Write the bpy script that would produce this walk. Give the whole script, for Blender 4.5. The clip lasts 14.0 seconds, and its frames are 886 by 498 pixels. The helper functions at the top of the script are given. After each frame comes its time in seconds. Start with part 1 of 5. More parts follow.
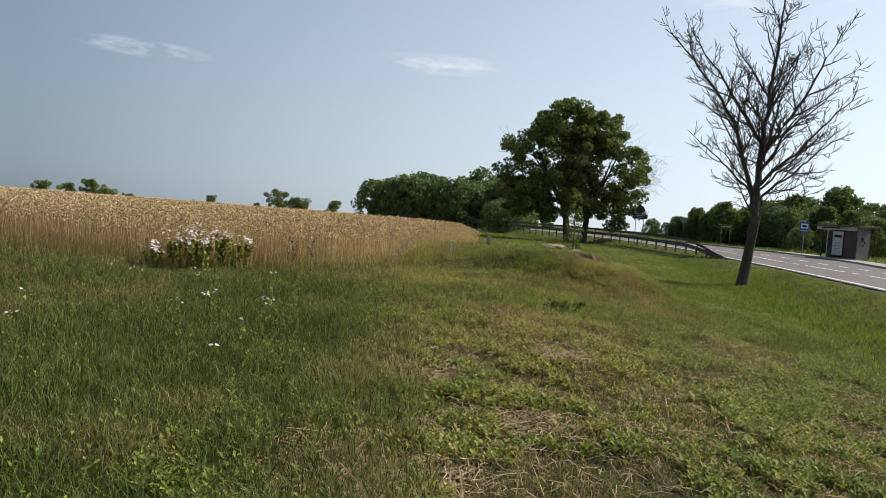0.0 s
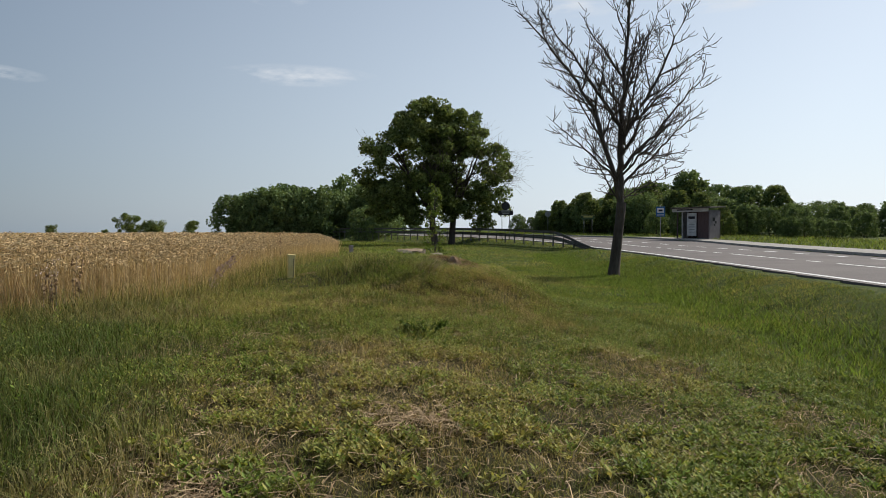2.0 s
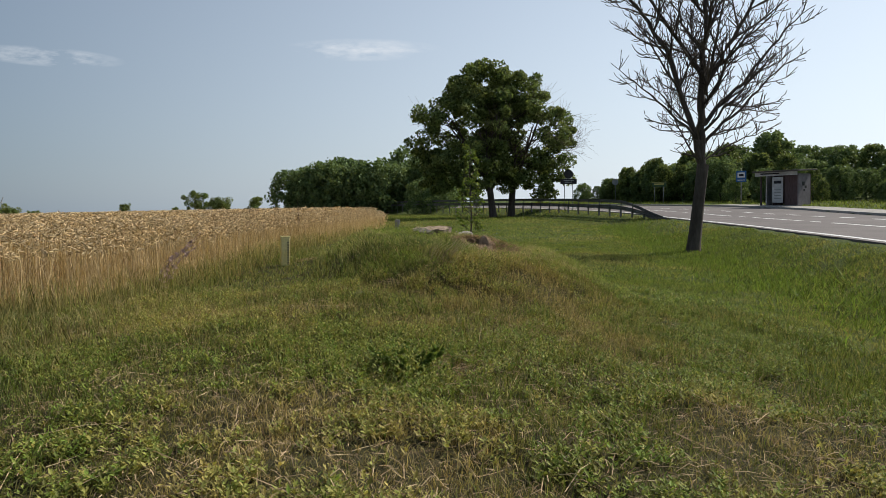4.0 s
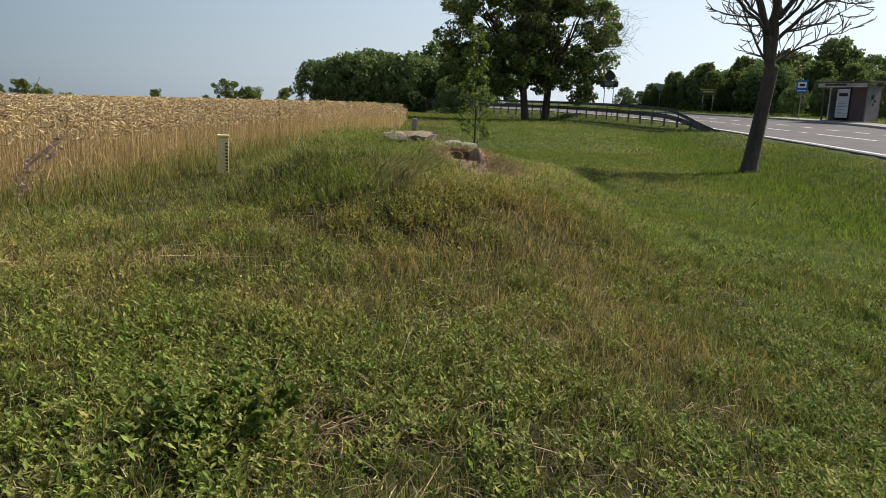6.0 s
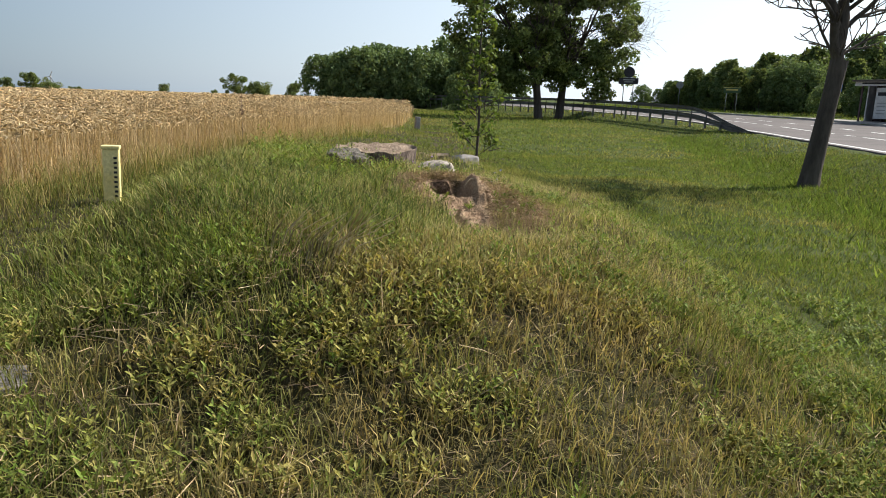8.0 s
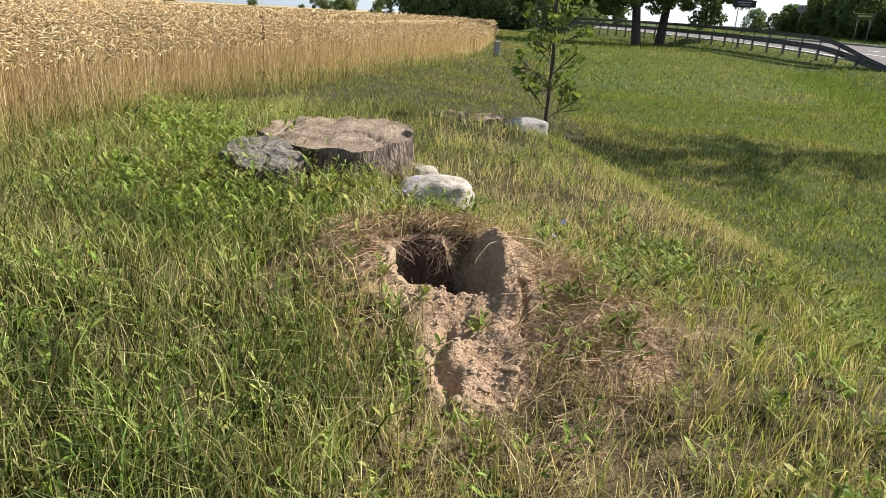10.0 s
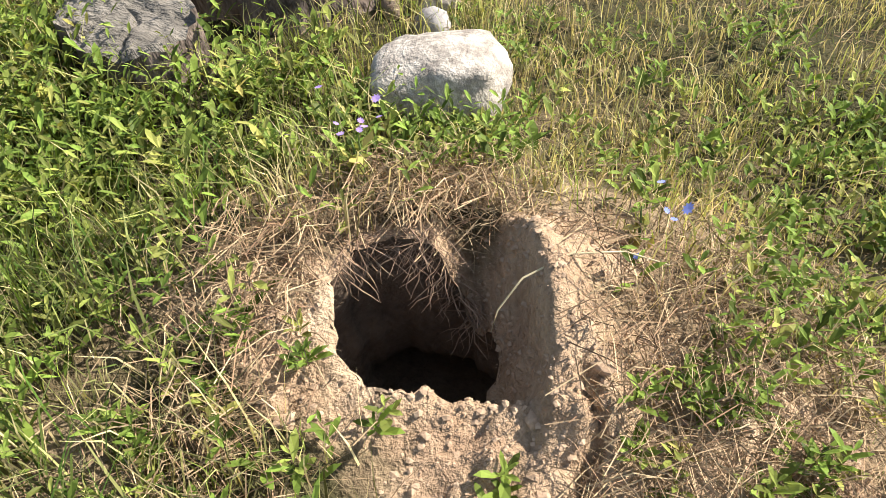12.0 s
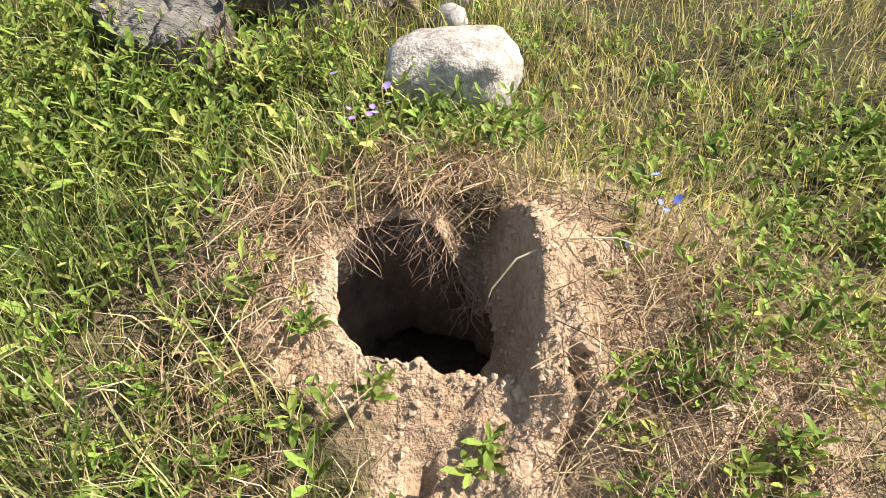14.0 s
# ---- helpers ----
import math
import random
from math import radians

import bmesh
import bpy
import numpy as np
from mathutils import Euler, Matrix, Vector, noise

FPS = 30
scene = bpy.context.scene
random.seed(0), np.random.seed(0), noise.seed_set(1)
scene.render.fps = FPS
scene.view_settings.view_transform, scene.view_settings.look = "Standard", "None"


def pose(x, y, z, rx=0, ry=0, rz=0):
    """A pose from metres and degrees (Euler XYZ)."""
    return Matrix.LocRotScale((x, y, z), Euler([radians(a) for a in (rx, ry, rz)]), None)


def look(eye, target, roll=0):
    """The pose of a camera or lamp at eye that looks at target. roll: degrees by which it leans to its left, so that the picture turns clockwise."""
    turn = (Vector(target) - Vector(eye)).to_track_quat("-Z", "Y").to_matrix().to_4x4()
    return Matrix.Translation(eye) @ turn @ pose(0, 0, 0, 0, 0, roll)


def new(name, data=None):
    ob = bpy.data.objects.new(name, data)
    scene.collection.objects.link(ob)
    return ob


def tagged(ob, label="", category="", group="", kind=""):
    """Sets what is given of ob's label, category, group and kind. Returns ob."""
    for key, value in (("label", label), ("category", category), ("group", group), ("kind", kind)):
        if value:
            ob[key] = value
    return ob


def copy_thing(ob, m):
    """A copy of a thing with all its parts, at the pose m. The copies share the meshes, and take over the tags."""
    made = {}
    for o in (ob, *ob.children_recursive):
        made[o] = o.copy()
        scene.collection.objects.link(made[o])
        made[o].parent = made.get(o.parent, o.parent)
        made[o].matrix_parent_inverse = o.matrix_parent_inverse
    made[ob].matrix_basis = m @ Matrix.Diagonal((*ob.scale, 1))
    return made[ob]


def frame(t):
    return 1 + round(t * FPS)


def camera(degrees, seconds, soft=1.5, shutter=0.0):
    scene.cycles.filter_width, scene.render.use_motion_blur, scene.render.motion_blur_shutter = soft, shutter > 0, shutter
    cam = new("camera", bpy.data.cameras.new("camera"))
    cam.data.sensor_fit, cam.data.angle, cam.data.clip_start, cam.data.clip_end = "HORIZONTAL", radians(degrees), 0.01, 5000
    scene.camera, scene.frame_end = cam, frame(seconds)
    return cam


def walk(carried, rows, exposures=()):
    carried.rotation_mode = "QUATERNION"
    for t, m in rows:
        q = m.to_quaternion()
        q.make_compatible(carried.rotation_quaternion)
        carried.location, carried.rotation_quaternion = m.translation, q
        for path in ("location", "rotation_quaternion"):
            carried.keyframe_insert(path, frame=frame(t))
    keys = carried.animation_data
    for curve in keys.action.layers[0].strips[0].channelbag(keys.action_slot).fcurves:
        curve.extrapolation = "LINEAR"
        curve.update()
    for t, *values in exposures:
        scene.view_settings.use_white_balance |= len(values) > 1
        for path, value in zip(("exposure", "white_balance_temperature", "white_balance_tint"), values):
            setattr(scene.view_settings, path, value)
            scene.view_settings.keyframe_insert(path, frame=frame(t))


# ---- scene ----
cam = camera(64.9, 14.0, 0.45)
PATH = [
    (0, (-0.666, 0.015, 1.632), (-0.563, 2.011, 1.548), 4.4),
    (0.5, (-0.46, 0.644, 1.685), (-0.159, 2.614, 1.518), -0.4),
    (1, (-0.232, 1.2, 1.625), (0.128, 3.167, 1.582), 2.2),
    (1.5, (-0.003, 1.985, 1.597), (0.327, 3.956, 1.544), 1.9),
    (2, (0.268, 2.779, 1.589), (0.729, 4.725, 1.54), -0.1),
    (2.5, (0.57, 3.551, 1.603), (0.912, 5.521, 1.549), -1.2),
    (2.7, (0.712, 3.865, 1.621), (1.046, 5.837, 1.63), -0.5),
    (4.8, (2.166, 7.329, 1.578), (2.405, 9.305, 1.386), -1.4),
    (5, (2.259, 7.582, 1.593), (2.457, 9.57, 1.499), -0.1),
    (5.5, (2.522, 8.304, 1.629), (2.77, 10.268, 1.348), -0.9),
    (5.7, (2.648, 8.578, 1.617), (2.822, 10.563, 1.445), 0.6),
    (6, (2.789, 9.069, 1.575), (2.969, 11.018, 1.166), 1.3),
    (6.5, (2.877, 9.851, 1.584), (2.939, 11.814, 1.209), -1.7),
    (7, (3.04, 10.55, 1.594), (3.125, 12.531, 1.332), -2.4),
    (7.5, (3.198, 11.363, 1.578), (3.239, 13.336, 1.252), 0.2),
    (8, (3.317, 12.183, 1.604), (3.468, 14.133, 1.185), 1.7),
    (8.2, (3.364, 12.473, 1.587), (3.473, 14.444, 1.262), 0.7),
    (10.3, (3.864, 15.442, 1.771), (3.765, 17.296, 1.027), 2.3),
    (10.5, (3.891, 15.646, 1.796), (3.761, 17.471, 0.988), 0.3),
    (11, (3.98, 16.007, 1.772), (3.657, 17.734, 0.816), -3.1),
    (11.1, (3.991, 16.068, 1.769), (3.71, 17.723, 0.682), -4.3),
    (11.5, (3.956, 16.255, 1.793), (3.547, 17.817, 0.613), -4.9),
    (12, (3.91, 16.449, 1.8), (3.622, 17.862, 0.414), -5.6),
    (12.5, (3.896, 16.498, 1.786), (3.638, 17.801, 0.29), -5.0),
    (13, (3.903, 16.494, 1.786), (3.642, 17.795, 0.29), -5.1),
    (13.5, (3.924, 16.446, 1.785), (3.633, 17.781, 0.325), -4.7),
    (14, (3.958, 16.39, 1.809), (3.604, 17.799, 0.434), -5.0),
]
walk(cam, [(t, look(eye, target, roll)) for t, eye, target, roll in PATH],
     [(0, 0.24), (0.5, 0.16), (1.0, 0.0), (2.0, 0.0), (2.5, -0.08), (2.7, -0.06), (4.8, 0.18), (6, 0.26), (6.5, 0.36), (7, 0.62), (8.2, 0.60), (10.3, 1.14), (10.5, 1.26), (11.5, 1.28), (14, 1.32)])

# ---------------------------------------------------------------- world, sun
SUN_AZ, SUN_EL = radians(67), radians(42)          # clockwise from +y, above the horizon
world = bpy.data.worlds.new("world")
scene.world = world
world.use_nodes = True
wn, wl = world.node_tree.nodes, world.node_tree.links
wn.clear()
sky = wn.new("ShaderNodeTexSky")
sky.sky_type, sky.sun_disc = "NISHITA", False
sky.sun_elevation, sky.sun_rotation = SUN_EL, SUN_AZ
sky.air_density, sky.dust_density, sky.ozone_density, sky.altitude = 1.0, 1.0, 2.0, 150
# a few thin wisps of cirrus, each at its own bearing and height, ragged along the horizon
tc = wn.new("ShaderNodeTexCoord")
mp = wn.new("ShaderNodeMapping")
mp.inputs["Scale"].default_value = (1.0, 1.0, 3.6)
cn = wn.new("ShaderNodeTexNoise")
cn.inputs["Scale"].default_value, cn.inputs["Detail"].default_value, cn.inputs["Roughness"].default_value = 16.0, 6.0, 0.6
wl.new(tc.outputs["Generated"], mp.inputs["Vector"])
wl.new(mp.outputs["Vector"], cn.inputs["Vector"])


def sky_math(op, x, y):
    n = wn.new("ShaderNodeMath")
    n.operation = op
    for k, v in enumerate((x, y)):
        if isinstance(v, (int, float)):
            n.inputs[k].default_value = v
        else:
            wl.new(v, n.inputs[k])
    return n.outputs[0]


def sky_dot(way):
    n = wn.new("ShaderNodeVectorMath")
    n.operation = "DOT_PRODUCT"
    n.inputs[1].default_value = way
    wl.new(tc.outputs["Generated"], n.inputs[0])
    return n.outputs["Value"]


wisps = None
for az, el, wide, high in [(1.8, 12.35, 6.5, 0.9), (-21.0, 10.9, 5.0, 0.7), (24.0, 17.4, 4.0, 0.9), (35.0, 17.0, 5.0, 0.9), (0.0, 18.0, 2.6, 0.7)]:
    a, e = radians(az), radians(el)
    u = sky_math("DIVIDE", sky_dot((math.cos(a), -math.sin(a), 0)), math.sin(radians(wide)))
    v = sky_math("DIVIDE", sky_dot((-math.sin(a) * math.sin(e), -math.cos(a) * math.sin(e), math.cos(e))), math.sin(radians(high)))
    r = sky_math("ADD", sky_math("MULTIPLY", u, u), sky_math("MULTIPLY", v, v))
    edge = sky_math("MAXIMUM", sky_math("SUBTRACT", 1.0, r), 0.0)
    wisps = edge if wisps is None else sky_math("MAXIMUM", wisps, edge)
cr = wn.new("ShaderNodeMapRange")
cr.inputs["From Min"].default_value, cr.inputs["From Max"].default_value = 0.43, 0.78
cr.inputs["To Max"].default_value = 1.0
mixc = wn.new("ShaderNodeMix")
mixc.data_type = "RGBA"
mixc.inputs[7].default_value = (7.4, 7.7, 8.1, 1)
bg = wn.new("ShaderNodeBackground")
bg.inputs["Strength"].default_value = 0.102
wo = wn.new("ShaderNodeOutputWorld")
wl.new(cn.outputs["Fac"], cr.inputs["Value"])
wl.new(sky_math("MULTIPLY", cr.outputs["Result"], wisps), mixc.inputs[0])
hazy = wn.new("ShaderNodeHueSaturation")
hazy.inputs["Saturation"].default_value = 0.8
wl.new(sky.outputs["Color"], hazy.inputs["Color"])
# summer haze: brighter towards the sun, thickest at the horizon
toward = wn.new("ShaderNodeVectorMath")
toward.operation = "DOT_PRODUCT"
toward.inputs[1].default_value = (math.sin(SUN_AZ), math.cos(SUN_AZ), 0)
glow = wn.new("ShaderNodeMapRange")
glow.inputs["From Min"].default_value, glow.inputs["From Max"].default_value = -0.1, 0.9
hz = wn.new("ShaderNodeMix")
hz.data_type = "RGBA"
hz.inputs[6].default_value, hz.inputs[7].default_value = (1.75, 2.35, 3.0, 1), (7.8, 8.8, 9.8, 1)
sep = wn.new("ShaderNodeSeparateXYZ")
thick = wn.new("ShaderNodeMapRange")
thick.inputs["From Min"].default_value, thick.inputs["From Max"].default_value = 0.0, 0.45
thick.inputs["To Min"].default_value, thick.inputs["To Max"].default_value = 0.82, 0.35
veil = wn.new("ShaderNodeMix")
veil.data_type = "RGBA"
wl.new(tc.outputs["Generated"], toward.inputs[0])
wl.new(tc.outputs["Generated"], sep.inputs["Vector"])
wl.new(toward.outputs["Value"], glow.inputs["Value"])
wl.new(glow.outputs["Result"], hz.inputs[0])
wl.new(sep.outputs["Z"], thick.inputs["Value"])
wl.new(thick.outputs["Result"], veil.inputs[0])
wl.new(hazy.outputs["Color"], veil.inputs[6])
wl.new(hz.outputs[2], veil.inputs[7])
wl.new(veil.outputs[2], mixc.inputs[6])
wl.new(mixc.outputs[2], bg.inputs["Color"])
wl.new(bg.outputs["Background"], wo.inputs["Surface"])

sun_data = bpy.data.lights.new("sun", "SUN")
sun_data.energy, sun_data.angle, sun_data.color = 5.0, radians(0.55), (1.0, 0.94, 0.84)
sun = new("sun", sun_data)
sun_way = Vector((math.sin(SUN_AZ) * math.cos(SUN_EL), math.cos(SUN_AZ) * math.cos(SUN_EL), math.sin(SUN_EL)))
sun.matrix_world = look(sun_way * 200, (0, 0, 0))


# ---------------------------------------------------------------- materials
def mat(name, rough=0.8, metal=0.0):
    """A node material, with its tree, its Principled node and its output."""
    m = bpy.data.materials.new(name)
    m.use_nodes = True
    nt = m.node_tree
    b = nt.nodes["Principled BSDF"]
    b.inputs["Roughness"].default_value, b.inputs["Metallic"].default_value = rough, metal
    b.inputs["Specular IOR Level"].default_value = 0.25
    return m, nt, b


def noise_node(nt, scale, detail=4.0, rough=0.55, coord="Object", stretch=None):
    c = nt.nodes.new("ShaderNodeTexCoord")
    n = nt.nodes.new("ShaderNodeTexNoise")
    n.inputs["Scale"].default_value, n.inputs["Detail"].default_value, n.inputs["Roughness"].default_value = scale, detail, rough
    if stretch:
        s = nt.nodes.new("ShaderNodeMapping")
        s.inputs["Scale"].default_value = stretch
        nt.links.new(c.outputs[coord], s.inputs["Vector"])
        nt.links.new(s.outputs["Vector"], n.inputs["Vector"])
    else:
        nt.links.new(c.outputs[coord], n.inputs["Vector"])
    return n.outputs["Fac"]


def ramp(nt, fac, stops):
    r = nt.nodes.new("ShaderNodeValToRGB")
    e = r.color_ramp.elements
    while len(e) < len(stops):
        e.new(0.5)
    for el, (p, c) in zip(e, stops):
        el.position, el.color = p, (*c, 1)
    nt.links.new(fac, r.inputs["Fac"])
    return r.outputs["Color"]


def blend(nt, fac, a, b, mode="MIX"):
    x = nt.nodes.new("ShaderNodeMix")
    x.data_type, x.blend_type = "RGBA", mode
    for sock, v in ((x.inputs[0], fac), (x.inputs[6], a), (x.inputs[7], b)):
        if isinstance(v, (int, float)):
            sock.default_value = v
        elif isinstance(v, tuple):
            sock.default_value = (*v, 1)
        else:
            nt.links.new(v, sock)
    return x.outputs[2]


def attr(nt, name):
    a = nt.nodes.new("ShaderNodeAttribute")
    a.attribute_name = name
    return a.outputs["Fac"]


def bump(nt, b, height, strength=0.4, dist=0.02):
    u = nt.nodes.new("ShaderNodeBump")
    u.inputs["Strength"].default_value, u.inputs["Distance"].default_value = strength, dist
    nt.links.new(height, u.inputs["Height"])
    nt.links.new(u.outputs["Normal"], b.inputs["Normal"])


def surface(name, stops, scale=4.0, rough=0.8, metal=0.0, relief=0.3, fine=40.0, dist=0.01, stretch=None, coord="Object"):
    """Two scales of noise: a broad one for colour, a fine one for grain and relief."""
    m, nt, b = mat(name, rough, metal)
    broad = noise_node(nt, scale, 5.0, 0.6, coord, stretch)
    grain = noise_node(nt, fine, 3.0, 0.6, coord, stretch)
    c = ramp(nt, broad, stops)
    g = ramp(nt, grain, [(0.3, (0.72, 0.72, 0.72)), (0.7, (1.0, 1.0, 1.0))])
    nt.links.new(blend(nt, 1.0, c, g, "MULTIPLY"), b.inputs["Base Color"])
    bump(nt, b, grain, relief, dist)
    return m


def leafy(name, fresh, dry, translucent=0.35, rough=0.6, vary=0.5):
    """Thin leaves: from fresh to dry by the mesh's own 'dry', lighter and darker by its 'vary'; light passes through."""
    m, nt, b = mat(name, rough)
    b.inputs["Specular IOR Level"].default_value = 0.1
    base = blend(nt, attr(nt, "dry"), fresh, dry)
    v = ramp(nt, attr(nt, "vary"), [(0.0, (1 - vary,) * 3), (1.0, (1 + vary * 0.6,) * 3)])
    col = blend(nt, 1.0, base, v, "MULTIPLY")
    nt.links.new(col, b.inputs["Base Color"])
    t = nt.nodes.new("ShaderNodeBsdfTranslucent")
    nt.links.new(blend(nt, 1.0, col, (1.2, 1.12, 0.7), "MULTIPLY"), t.inputs["Color"])
    mx = nt.nodes.new("ShaderNodeMixShader")
    mx.inputs[0].default_value = translucent
    nt.links.new(b.outputs[0], mx.inputs[1])
    nt.links.new(t.outputs[0], mx.inputs[2])
    nt.links.new(mx.outputs[0], nt.nodes["Material Output"].inputs["Surface"])
    return m


def ground_material():
    m, nt, b = mat("earth_and_turf", 0.95)
    b.inputs["Specular IOR Level"].default_value = 0.1
    big, mid, fine = noise_node(nt, 0.35, 5), noise_node(nt, 5.0, 6, 0.65), noise_node(nt, 60.0, 4, 0.65)
    turf = ramp(nt, mid, [(0.25, (0.022, 0.024, 0.011)), (0.5, (0.06, 0.055, 0.025)), (0.75, (0.13, 0.10, 0.055))])
    lush = ramp(nt, mid, [(0.3, (0.045, 0.065, 0.015)), (0.5, (0.07, 0.095, 0.022)), (0.7, (0.115, 0.122, 0.036))])
    turf = blend(nt, attr(nt, "lush"), turf, lush)
    far = ramp(nt, big, [(0.35, (0.33, 0.26, 0.13)), (0.65, (0.42, 0.34, 0.18))])
    turf = blend(nt, attr(nt, "field"), turf, far)
    clay = ramp(nt, mid, [(0.25, (0.27, 0.165, 0.105)), (0.5, (0.46, 0.32, 0.205)), (0.75, (0.62, 0.465, 0.32))])
    col = blend(nt, attr(nt, "mud"), turf, clay)
    g = ramp(nt, fine, [(0.3, (0.65, 0.65, 0.65)), (0.7, (1.0, 1.0, 1.0))])
    nt.links.new(blend(nt, 1.0, col, g, "MULTIPLY"), b.inputs["Base Color"])
    bump(nt, b, fine, 1.0, 0.02)
    return m


def wood_end_material():
    """The weathered cut face of a stump: grey-brown with rings and cracks."""
    m, nt, b = mat("weathered_cut_wood", 0.9)
    c = nt.nodes.new("ShaderNodeTexCoord")
    w = nt.nodes.new("ShaderNodeTexWave")
    w.wave_type, w.rings_direction = "RINGS", "Z"
    w.inputs["Scale"].default_value, w.inputs["Distortion"].default_value, w.inputs["Detail"].default_value = 11.0, 7.0, 5.0
    mv = nt.nodes.new("ShaderNodeMapping")
    mv.inputs["Location"].default_value = (-3.13, -18.27, 0)
    nt.links.new(c.outputs["Object"], mv.inputs["Vector"])
    nt.links.new(mv.outputs["Vector"], w.inputs["Vector"])
    rings = ramp(nt, w.outputs["Fac"], [(0.1, (0.46, 0.355, 0.27)), (0.9, (0.56, 0.445, 0.34))])
    st = ramp(nt, noise_node(nt, 7.0, 6, 0.65), [(0.3, (0.42, 0.38, 0.35)), (0.65, (1.0, 0.97, 0.93))])
    nt.links.new(blend(nt, 1.0, rings, st, "MULTIPLY"), b.inputs["Base Color"])
    bump(nt, b, noise_node(nt, 40.0, 6, 0.8), 1.0, 0.04)
    return m


M = {}
M["ground"] = ground_material()
M["asphalt"] = surface("worn_asphalt", [(0.3, (0.118, 0.103, 0.10)), (0.7, (0.17, 0.15, 0.142))], 0.5, 0.9, 0, 0.3, 60.0, 0.004)
M["road_paint"] = surface("road_paint", [(0.3, (0.62, 0.62, 0.60)), (0.7, (0.8, 0.8, 0.78))], 3.0, 0.7, 0, 0.1)
M["kerb"] = surface("concrete_kerb", [(0.3, (0.30, 0.29, 0.27)), (0.7, (0.46, 0.45, 0.42))], 2.0, 0.9)
M["paving"] = surface("pale_paving", [(0.3, (0.27, 0.25, 0.23)), (0.7, (0.38, 0.36, 0.33))], 1.5, 0.9)
M["grass"] = leafy("grass_blades", (0.115, 0.165, 0.03), (0.45, 0.35, 0.165), 0.32, 0.65, 0.75)
M["mound_grass"] = leafy("mound_blades", (0.21, 0.285, 0.045), (0.64, 0.51, 0.30), 0.35, 0.6, 0.8)
M["verge"] = leafy("verge_blades", (0.13, 0.205, 0.036), (0.39, 0.325, 0.14), 0.4, 0.65, 0.75)
M["long_grass"] = leafy("long_grass_blades", (0.08, 0.142, 0.026), (0.34, 0.27, 0.13), 0.3, 0.5, 0.85)
M["weed"] = leafy("weed_leaves", (0.17, 0.245, 0.045), (0.41, 0.335, 0.11), 0.35, 0.5, 0.7)
M["wheat"] = leafy("ripe_wheat", (0.46, 0.335, 0.185), (0.64, 0.525, 0.33), 0.3, 0.75, 0.55)
M["straw"] = leafy("dead_straw", (0.46, 0.35, 0.21), (0.25, 0.155, 0.095), 0.1, 0.8)
M["leaf"] = leafy("tree_leaves", (0.105, 0.16, 0.055), (0.175, 0.215, 0.075), 0.42, 0.55, 0.65)
M["leaf_grove"] = leafy("grove_leaves", (0.105, 0.168, 0.068), (0.175, 0.235, 0.10), 0.36, 0.6)
M["leaf_young"] = leafy("young_leaves", (0.10, 0.17, 0.03), (0.16, 0.20, 0.05), 0.4, 0.5)
M["bark"] = surface("grey_bark", [(0.3, (0.045, 0.036, 0.030)), (0.7, (0.13, 0.108, 0.09))], 3.0, 0.95, 0, 0.9, 22.0, 0.03, (1, 1, 0.25))
M["stump_side"] = surface("rotten_bark", [(0.35, (0.045, 0.034, 0.028)), (0.65, (0.25, 0.19, 0.155))], 18.0, 0.95, 0, 1.0, 26.0, 0.035, (1, 1, 0.5))
M["stump_top"] = wood_end_material()
M["stump_lobe"] = surface("grey_rotten_wood", [(0.3, (0.10, 0.088, 0.075)), (0.7, (0.26, 0.23, 0.195))], 9.0, 0.95, 0, 0.8, 45.0, 0.02, (1, 2.5, 1))
M["stone_pale"] = surface("pale_granite", [(0.35, (0.23, 0.195, 0.165)), (0.6, (0.50, 0.44, 0.375))], 26.0, 0.9, 0, 0.8, 110.0, 0.008)
M["stone_grey"] = surface("grey_stone", [(0.3, (0.22, 0.20, 0.19)), (0.7, (0.40, 0.37, 0.35))], 8.0, 0.9, 0, 0.5, 60.0, 0.008)
M["stone_dark"] = surface("dark_field_stone", [(0.3, (0.12, 0.11, 0.10)), (0.7, (0.24, 0.22, 0.20))], 8.0, 0.9, 0, 0.6, 50.0, 0.01)
# burrow wall clay, its colour lowered to carry the tunnel's shade
M["clay_wall"] = surface("shaded_clay", [(0.3, (0.10, 0.068, 0.048)), (0.7, (0.21, 0.15, 0.105))], 9.0, 0.95, 0, 0.9, 60.0, 0.012)
M["clod"] = surface("dry_clay", [(0.3, (0.32, 0.215, 0.14)), (0.7, (0.48, 0.345, 0.235))], 12.0, 0.95, 0, 0.6, 80.0, 0.005)
M["yellow"] = surface("faded_yellow_paint", [(0.3, (0.84, 0.68, 0.26)), (0.7, (0.88, 0.77, 0.38))], 5.0, 0.7, 0, 0.15)
M["ink"] = surface("black_paint", [(0.3, (0.02, 0.02, 0.02)), (0.7, (0.04, 0.04, 0.04))], 9.0, 0.7)
M["galv"] = surface("weathered_galvanised_steel", [(0.3, (0.11, 0.105, 0.10)), (0.7, (0.22, 0.21, 0.20))], 2.0, 0.7, 0.25, 0.1)
M["post_grey"] = surface("grey_painted_steel", [(0.3, (0.24, 0.25, 0.25)), (0.7, (0.34, 0.35, 0.35))], 3.0, 0.6, 0.3, 0.1)
M["sign_back"] = surface("dull_sign_back", [(0.3, (0.025, 0.025, 0.03)), (0.7, (0.05, 0.05, 0.055))], 3.0, 0.8, 0.0, 0.1)
M["sign_blue"] = surface("blue_sign_sheet", [(0.3, (0.03, 0.12, 0.30)), (0.7, (0.05, 0.16, 0.36))], 3.0, 0.5, 0, 0.05)
